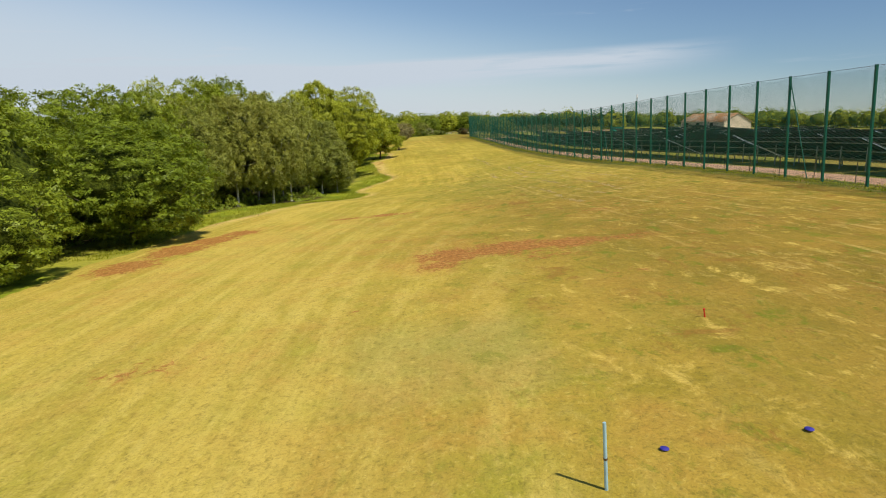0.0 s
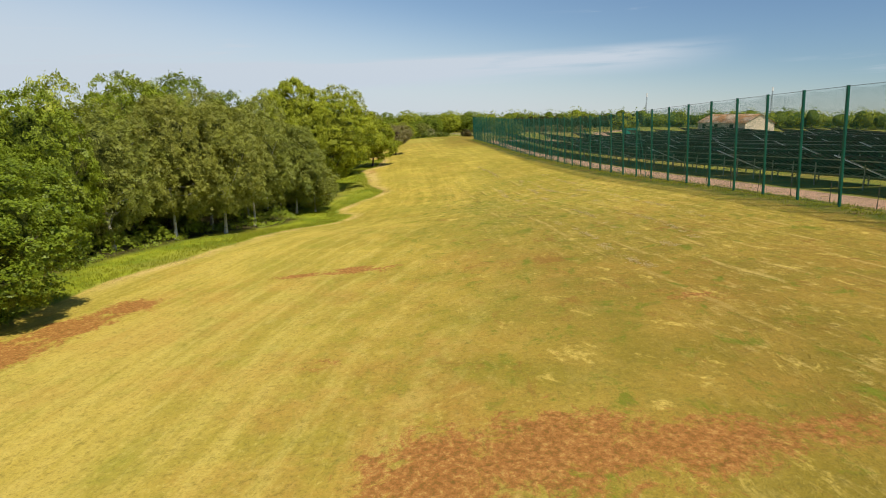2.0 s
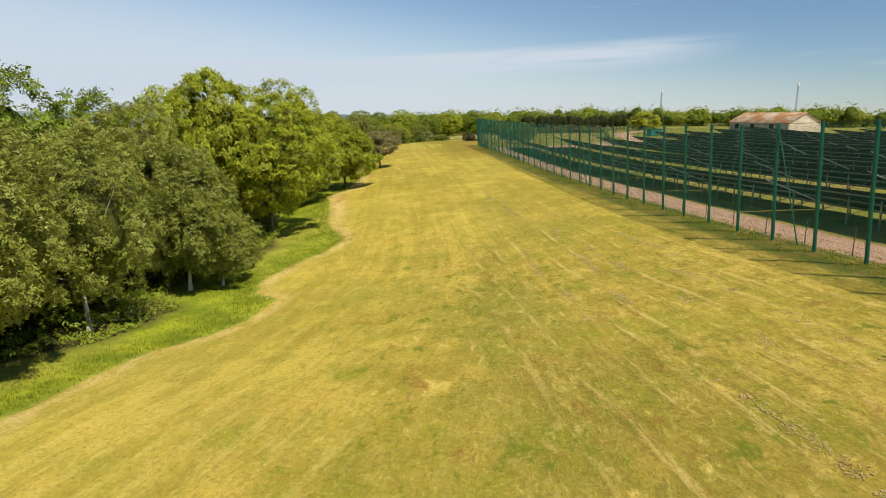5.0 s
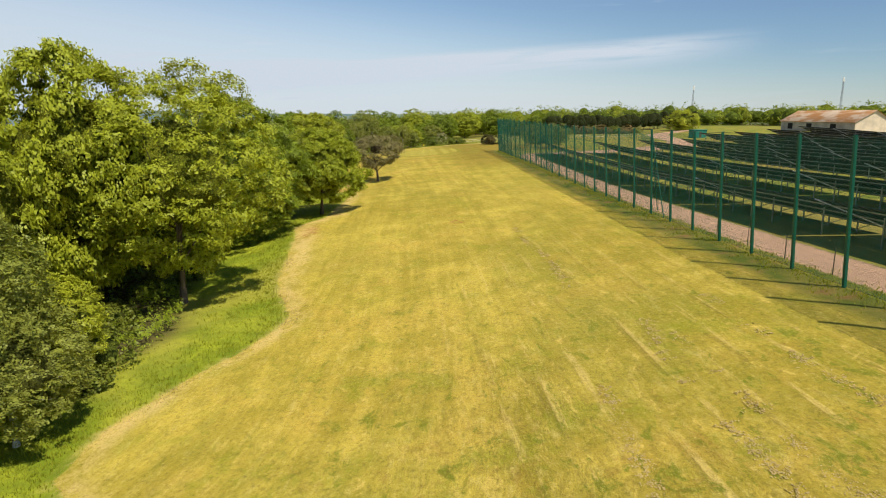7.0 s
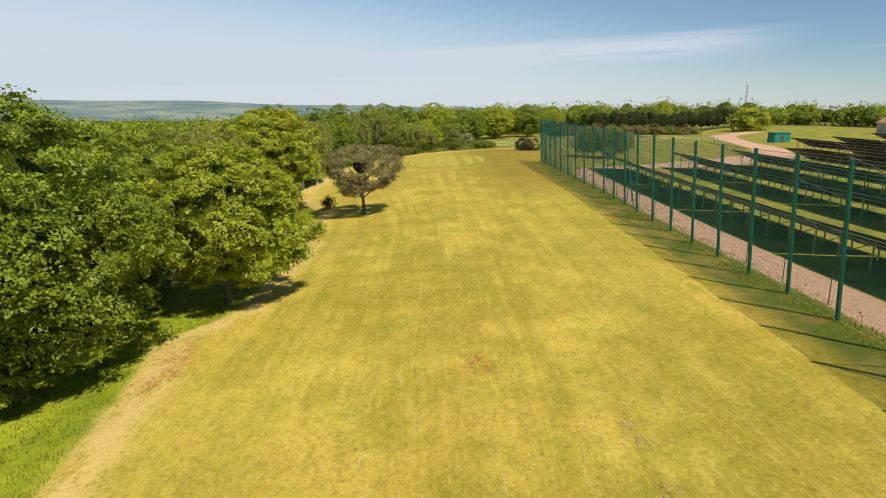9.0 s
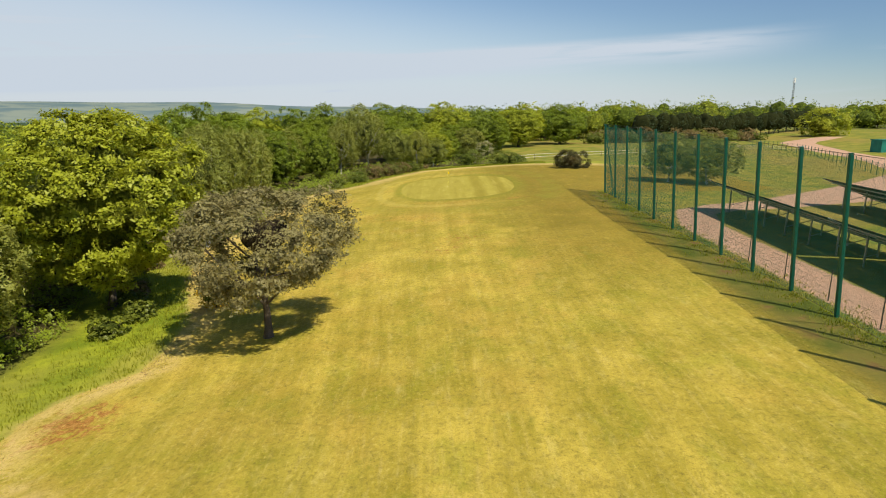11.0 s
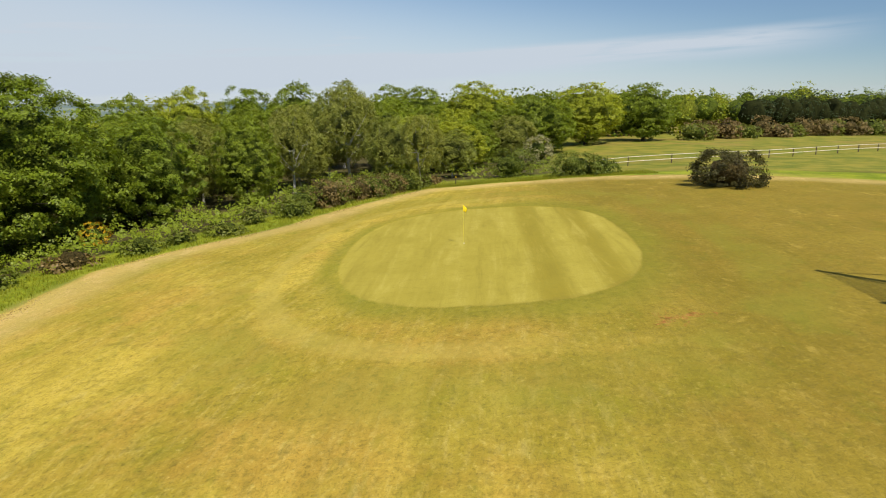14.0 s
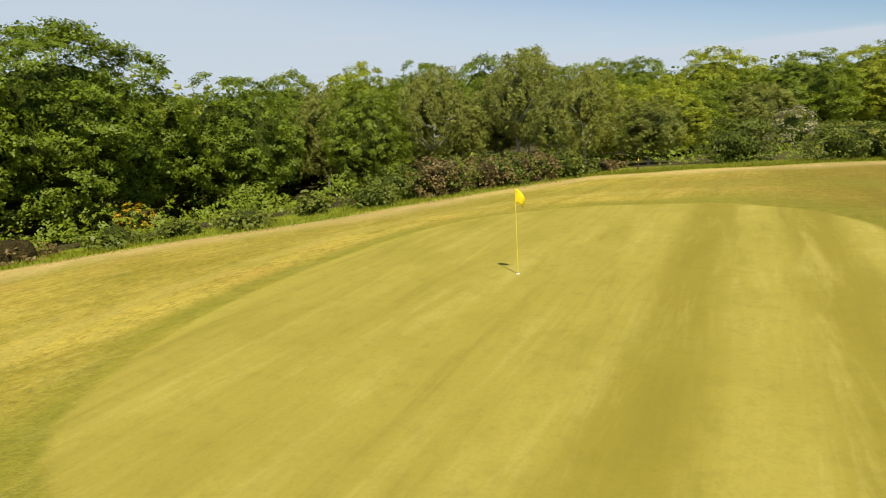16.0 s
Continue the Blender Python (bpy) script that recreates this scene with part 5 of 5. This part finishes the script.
# ---------------------------------------------------------------- buildings, masts
def build_barn():
    x0, x1, y0, y1 = 173.5, 188.0, 300.0, 344.0
    g = ground_z(180, 320)
    eave, ridge = 12.6 - g, 16.6 - g
    e = thing("barn", x0, y0, "long barn with a rusted sheet roof and pale walls", "barn", z=g)
    w, ln = x1 - x0, y1 - y0
    bm = bmesh.new()
    box(bm, (0, 0.3, -0.5), (0.3, ln - 0.3, eave))
    part("side_wall", bm, M_WALL, e)
    bm = bmesh.new()
    box(bm, (w - 0.3, 0.3, -0.5), (w, ln - 0.3, eave))
    part("side_wall", bm, M_WALL, e)
    for y in (0.0, ln - 0.3):
        bm = bmesh.new()
        pts = [(0, y, -0.5), (w, y, -0.5), (w, y, eave), (w / 2, y, ridge), (0, y, eave)]
        a = [bm.verts.new(p) for p in pts]
        b = [bm.verts.new((p[0], p[1] + 0.3, p[2])) for p in pts]
        bm.faces.new(a)
        bm.faces.new(b[::-1])
        for k in range(5):
            bm.faces.new((a[k], b[k], b[(k + 1) % 5], a[(k + 1) % 5]))
        bmesh.ops.recalc_face_normals(bm, faces=bm.faces)
        part("gable_wall", bm, M_GABLE, e)
    for s in (0, 1):
        V, Q = [], []
        k = 88
        for i in range(k + 1):
            y = -0.6 + (ln + 1.2) * i / k
            b = 0.05 * (i % 2)
            xo, zo = (-0.7, eave - 0.35) if s == 0 else (w + 0.7, eave - 0.35)
            V += [(xo, y, zo + 0.08 + b), (w / 2, y, ridge + 0.10 + b), (xo, y, zo - 0.02 + b), (w / 2, y, ridge + b)]
        for i in range(k):
            j = 4 * i
            Q += [(j, j + 1, j + 5, j + 4), (j + 2, j + 6, j + 7, j + 3), (j, j + 4, j + 6, j + 2)]
        part_mesh("roof", quad_mesh("roof", V, Q, M_RUST), e, "rust-streaked corrugated roof slope")
    # black sheets laid on the wall for the shade inside open doorways
    for y in (10, 24, 36):
        bm = bmesh.new()
        box(bm, (-0.05, y, 0.6), (-0.004, y + 3.2, eave - 0.9))
        part("shade_sheet", bm, M_BLACK, e, "black sheet for the shade inside an open doorway")


build_barn()


def build_mast(x, y, h, label):
    e = thing("lattice_mast", x, y, label, "mast")
    c = [(0.7, 0.7), (-0.7, 0.7), (-0.7, -0.7), (0.7, -0.7)]
    for a, b in c:
        bm = bmesh.new()
        rod(bm, (a, b, -0.5), (a * 0.45, b * 0.45, h - 3), 0.10, 0.08, 6)
        part("leg", bm, M_STEEL, e)
    bm = bmesh.new()
    k = int(h / 2)
    for i in range(k):
        z0, z1 = i * (h - 3) / k, (i + 1) * (h - 3) / k
        for j in range(4):
            p, q = c[j], c[(j + 1) % 4]
            f0, f1 = 1 - 0.55 * z0 / (h - 3), 1 - 0.55 * z1 / (h - 3)
            rod(bm, (p[0] * f0, p[1] * f0, z0), (q[0] * f1, q[1] * f1, z1), 0.05, 0.05, 4)
    part("lattice", bm, M_STEEL, e)
    for j in range(3):
        a = j * 2.1
        bm = bmesh.new()
        box(bm, (0.55 * math.cos(a) - 0.22, 0.55 * math.sin(a) - 0.22, h - 3.2), (0.55 * math.cos(a) + 0.22, 0.55 * math.sin(a) + 0.22, h), 0.04)
        part("antenna", bm, M_WHITEPLASTIC, e, "white panel antenna")


build_mast(260, 611, 38.8 - ground_z(260, 611), "steel lattice mast with white antennas above the trees")
build_mast(350, 553.6, 42.8 - ground_z(350, 553.6), "slim steel lattice mast above the trees")


def build_shed(name, x, y, size, wall, roof, label, turn=0.0):
    e = thing(name, x, y, label, "shed", turn=turn)
    w, d, h = size
    bm = bmesh.new()
    box(bm, (-w / 2, -d / 2, -0.3), (w / 2, d / 2, h), 0.03)
    part("body", bm, wall, e)
    bm = bmesh.new()
    box(bm, (-w / 2 - 0.2, -d / 2 - 0.2, h + 0.004), (w / 2 + 0.2, d / 2 + 0.2, h + 0.16), 0.03)
    part("roof", bm, roof, e)
    bm = bmesh.new()
    box(bm, (-0.5, -d / 2 - 0.03, 0), (0.5, -d / 2 - 0.004, h * 0.8))
    part("door", bm, M_DARKSTEEL, e)


build_shed("transformer_cabin", 127, 322.5, (6.0, 3.0, 2.9), M_TEAL, M_TEAL, "small green transformer cabin beside the track", 15)
build_shed("long_shed", 205, 372, (16, 8, 3.0), M_PALEBLUE, M_BRICK, "long low shed with pale walls beyond the panels", -20)


# ---------------------------------------------------------------- pasture rails
def build_rails():
    line = ((32.0, 287.9), (35.7, 290.0), (41.1, 292.1), (55, 299.0), (79.2, 313.4), (92, 322), (112, 328))
    e = thing("rail_fence", line[0][0], line[0][1], "two pale rails on dark posts round the pasture", "fence")
    o = Vector(e.location)
    pts = []
    for (ax, ay), (bx, by) in zip(line, line[1:]):
        k = max(1, round(math.hypot(bx - ax, by - ay) / 4.6))
        pts += [(ax + (bx - ax) * i / k, ay + (by - ay) * i / k) for i in range(k)]
    pts.append(line[-1])
    pts = [Vector((x, y, ground_z(x, y))) - o for x, y in pts]
    for p in pts:
        bm = bmesh.new()
        box(bm, (-0.05, -0.05, -0.3), (0.05, 0.05, 1.1), 0.01)
        part("post", bm, M_DARKSTEEL, e).location = p
    for a, b in zip(pts, pts[1:]):
        for h in (0.5, 1.0):
            bm = bmesh.new()
            rod(bm, a + Vector((0, -0.08, h)), b + Vector((0, -0.08, h)), 0.036, 0.036, 6)
            part("rail", bm, M_RAIL, e)


build_rails()


# ---------------------------------------------------------------- the hole and the tee
def build_flag():
    x, y = 18.36, 251.3
    e = thing("flagstick", x, y, "yellow flag on a thin pole in the putting green", "flag")
    e.rotation_euler = (0.02, radians(-3.2), radians(40))
    bm = bmesh.new()
    rod(bm, (0, 0, -0.1), (0, 0, 2.13), 0.011, 0.009, 8)
    part("pole", bm, M_STICK, e)
    nx, nz = 10, 8
    V, Q = [], []
    for i in range(nx + 1):
        for j in range(nz + 1):
            u, v = i / nx, j / nz
            drop = 0.26 * u * u
            V.append((0.012 + 0.22 * u * (1 - 0.25 * v), -0.02 + 0.05 * math.sin(5 * u + 2 * v), 2.10 - 0.36 * v * (1 - 0.35 * u) - drop))
    for i in range(nx):
        for j in range(nz):
            k = i * (nz + 1) + j
            Q.append((k, k + 1, k + nz + 2, k + nz + 1))
    me = quad_mesh("flag_cloth", V, Q, M_YELLOW, True)
    ob = part_mesh("flag_cloth", me, e, "drooping yellow cloth flag")
    mod = ob.modifiers.new("thick", "SOLIDIFY")
    mod.thickness = 0.003
    bm = bmesh.new()
    bmesh.ops.create_circle(bm, cap_ends=True, radius=0.054, segments=20)
    ob = part("cup", bm, M_WHITEPLASTIC, e)
    ob.location = (0, 0, 0.008)


build_flag()


def build_tee():
    e = thing("tee_post", 3.9, 9.1, "pale blue painted post beside the tee", "post")
    e.rotation_euler = (0, radians(-5), 0)
    bm = bmesh.new()
    rod(bm, (0, 0, -0.1), (0, 0, 1.27), 0.033, 0.031, 10)
    part("pole", bm, M_BLUEPOST, e)
    bm = bmesh.new()
    rod(bm, (0, 0, 0.58), (0, 0, 0.62), 0.037, 0.037, 10)
    part("band", bm, M_DARKSTEEL, e)
    for x, y in ((5.4, 10.1), (8.3, 10.1)):
        bm = bmesh.new()
        bmesh.ops.create_uvsphere(bm, u_segments=16, v_segments=8, radius=0.09)
        for v in bm.verts:
            v.co.z = max(v.co.z * 0.30, -0.03)
        ob = part("tee_marker", bm, M_BLUE)
        ob.location = (x, y, ground_z(x, y) + 0.04)
        tagged(ob, "low domed blue tee marker on the grass", "tee marker", "tee markers")
    e = thing("marker_peg", 10.1, 17.3, "small red plastic peg leaning in the mown grass", "peg")
    e.rotation_euler = (radians(6), radians(-14), 0)
    bm = bmesh.new()
    rod(bm, (0, 0, -0.05), (0, 0, 0.24), 0.028, 0.022, 8)
    part("pin", bm, M_RED, e)
    bm = bmesh.new()
    rod(bm, (0, 0, 0.24), (0, 0, 0.265), 0.042, 0.036, 8)
    part("cap", bm, M_RED, e)
    e = thing("marker_post", 16.7, 280.2, "thin dark wooden post with a yellow top at the wood's edge", "post")
    bm = bmesh.new()
    rod(bm, (0, 0, -0.1), (0, 0, 0.72), 0.04, 0.036, 8)
    part("shaft", bm, M_DARKSTEEL, e)
    bm = bmesh.new()
    rod(bm, (0, 0, 0.72), (0, 0, 0.86), 0.042, 0.036, 8)
    part("yellow_cap", bm, M_YELLOW, e)


build_tee()


# ---------------------------------------------------------------- long grass and straw
def blades(name, spots, mat, label, tall, wide, tuft):
    rng = np.random.default_rng(len(spots))
    xy = np.repeat(np.asarray(spots), tuft, axis=0)
    k = len(xy)
    xy = xy + rng.normal(size=(k, 2)) * 0.14
    z = land(xy[:, 0], xy[:, 1]) - 0.02
    a = rng.uniform(0, 2 * math.pi, k)
    s = np.stack((np.cos(a), np.sin(a), np.zeros(k)), 1) * (wide * rng.uniform(0.6, 1.3, k))[:, None]
    h = tall * rng.uniform(0.5, 1.25, k)
    bend = rng.normal(size=(k, 2)) * 0.35 * h[:, None]
    b = np.column_stack((xy, z))
    m = b + np.column_stack((bend * 0.35, h * 0.6))
    t = b + np.column_stack((bend, h))
    v = np.stack((b - s, b + s, m + s * 0.7, m - s * 0.7, t + s * 0.1, t - s * 0.1), 1).reshape(-1, 3)
    i = np.arange(k)[:, None] * 6
    q = np.concatenate((i + np.array([0, 1, 2, 3]), i + np.array([3, 2, 4, 5])))
    tagged(new(name, quad_mesh(name, v, q, mat)), label, "grass", kind="stuff")


spots = []
for k in range(13000):
    y = rng.uniform(46, 279)
    x = float(np.interp(y, EDGE_Y, EDGE_X)) - abs(rng.gauss(0, 3.2)) - 0.25
    spots.append((x, y))
for k in range(3500):
    spots.append((rng.uniform(13, 36), 278.9 + abs(rng.gauss(0, 1.8))))
blades("long_grass", spots, M_BLADE, "long green rough grass along the mown edge", 0.19, 0.022, 4)
spots = []
for k in range(5500):
    y = rng.uniform(20, 240)
    spots.append((fence_x(y) + rng.gauss(0, 0.8), y))
blades("fence_weeds", spots, M_BLADE, "green weeds along the foot of the net fence", 0.17, 0.03, 3)
spots = []
for k in range(5000):
    y = rng.uniform(60, 279)
    spots.append((float(np.interp(y, EDGE_Y, EDGE_X)) + abs(rng.gauss(0, 0.6)) - 0.1, y))
blades("straw_clippings", spots, M_STRAW, "dry straw left along the mown edge", 0.05, 0.03, 3)


spots = []
for x0, ya, yb, slant in ((19.4, 88, 112, 0.06), (20.4, 54, 80, 0.03), (23.2, 56, 82, 0.06), (22.6, 90, 118, 0.10), (25.2, 88, 116, 0.03), (23.7, 126, 150, 0.0), (27.4, 60, 96, 0.02), (17.2, 48, 70, 0.03), (29.4, 92, 120, 0.02)):
    for k in range(int((yb - ya) * 22)):
        y = rng.uniform(ya, yb)
        x = x0 + slant * (y - ya) + 0.25 * math.sin(y * 0.35 + x0) + rng.gauss(0, 0.20)
        if noise.noise(Vector((x0, y * 0.5, 3.0))) + 0.6 * noise.noise(Vector((x0, y * 1.7, 7.0))) > -0.05:
            spots.append((x, y))


def windrows(spots):
    """Loose clods of cut grass lying in rows where the mower dropped them."""
    rng = np.random.default_rng(21)
    xy = np.repeat(np.asarray(spots), 4, axis=0)
    xy = xy + rng.normal(size=xy.shape) * 0.06
    k = len(xy)
    z = land(xy[:, 0], xy[:, 1]) + rng.uniform(0.006, 0.022, k)
    v, q = leaves(rng, np.column_stack((xy, z)), rng.normal(size=(k, 3)) * 0.18 + np.array([0.1, -0.15, 1.0]), 0.085)
    tagged(new("windrow_straw", quad_mesh("windrow_straw", v, q, M_STRAW)), "rows of dry cut grass clods on the fairway", "grass", kind="stuff")


windrows(spots)


def undergrowth():
    """Brambles and saplings that close the foot of the wood."""
    rng = np.random.default_rng(8)
    k = 26000
    y = rng.uniform(30, 300, k)
    x = np.interp(y, EDGE_Y, EDGE_X) - 7.6 - np.abs(rng.normal(size=k)) * 5.0
    x = np.where(y > 284, rng.uniform(-12, 28, k), x)
    heap = 0.35 + 1.3 * np.clip(np.sin(x * 0.9 + 1.7 * np.sin(y * 0.23)) * np.sin(y * 0.55) + 0.4, 0, 1.4)
    z = land(x, y) + heap * np.sqrt(rng.uniform(0, 1, k))
    v, q = leaves(rng, np.stack((x, y, z), 1), rng.normal(size=(k, 3)) * 0.5 + np.array([0.3, -0.3, 0.9]), 0.50)
    tagged(new("undergrowth", quad_mesh("undergrowth", v, q, M_OAK_SPRAY)), "brambles and saplings under the wood's edge", "undergrowth", kind="stuff")


undergrowth()
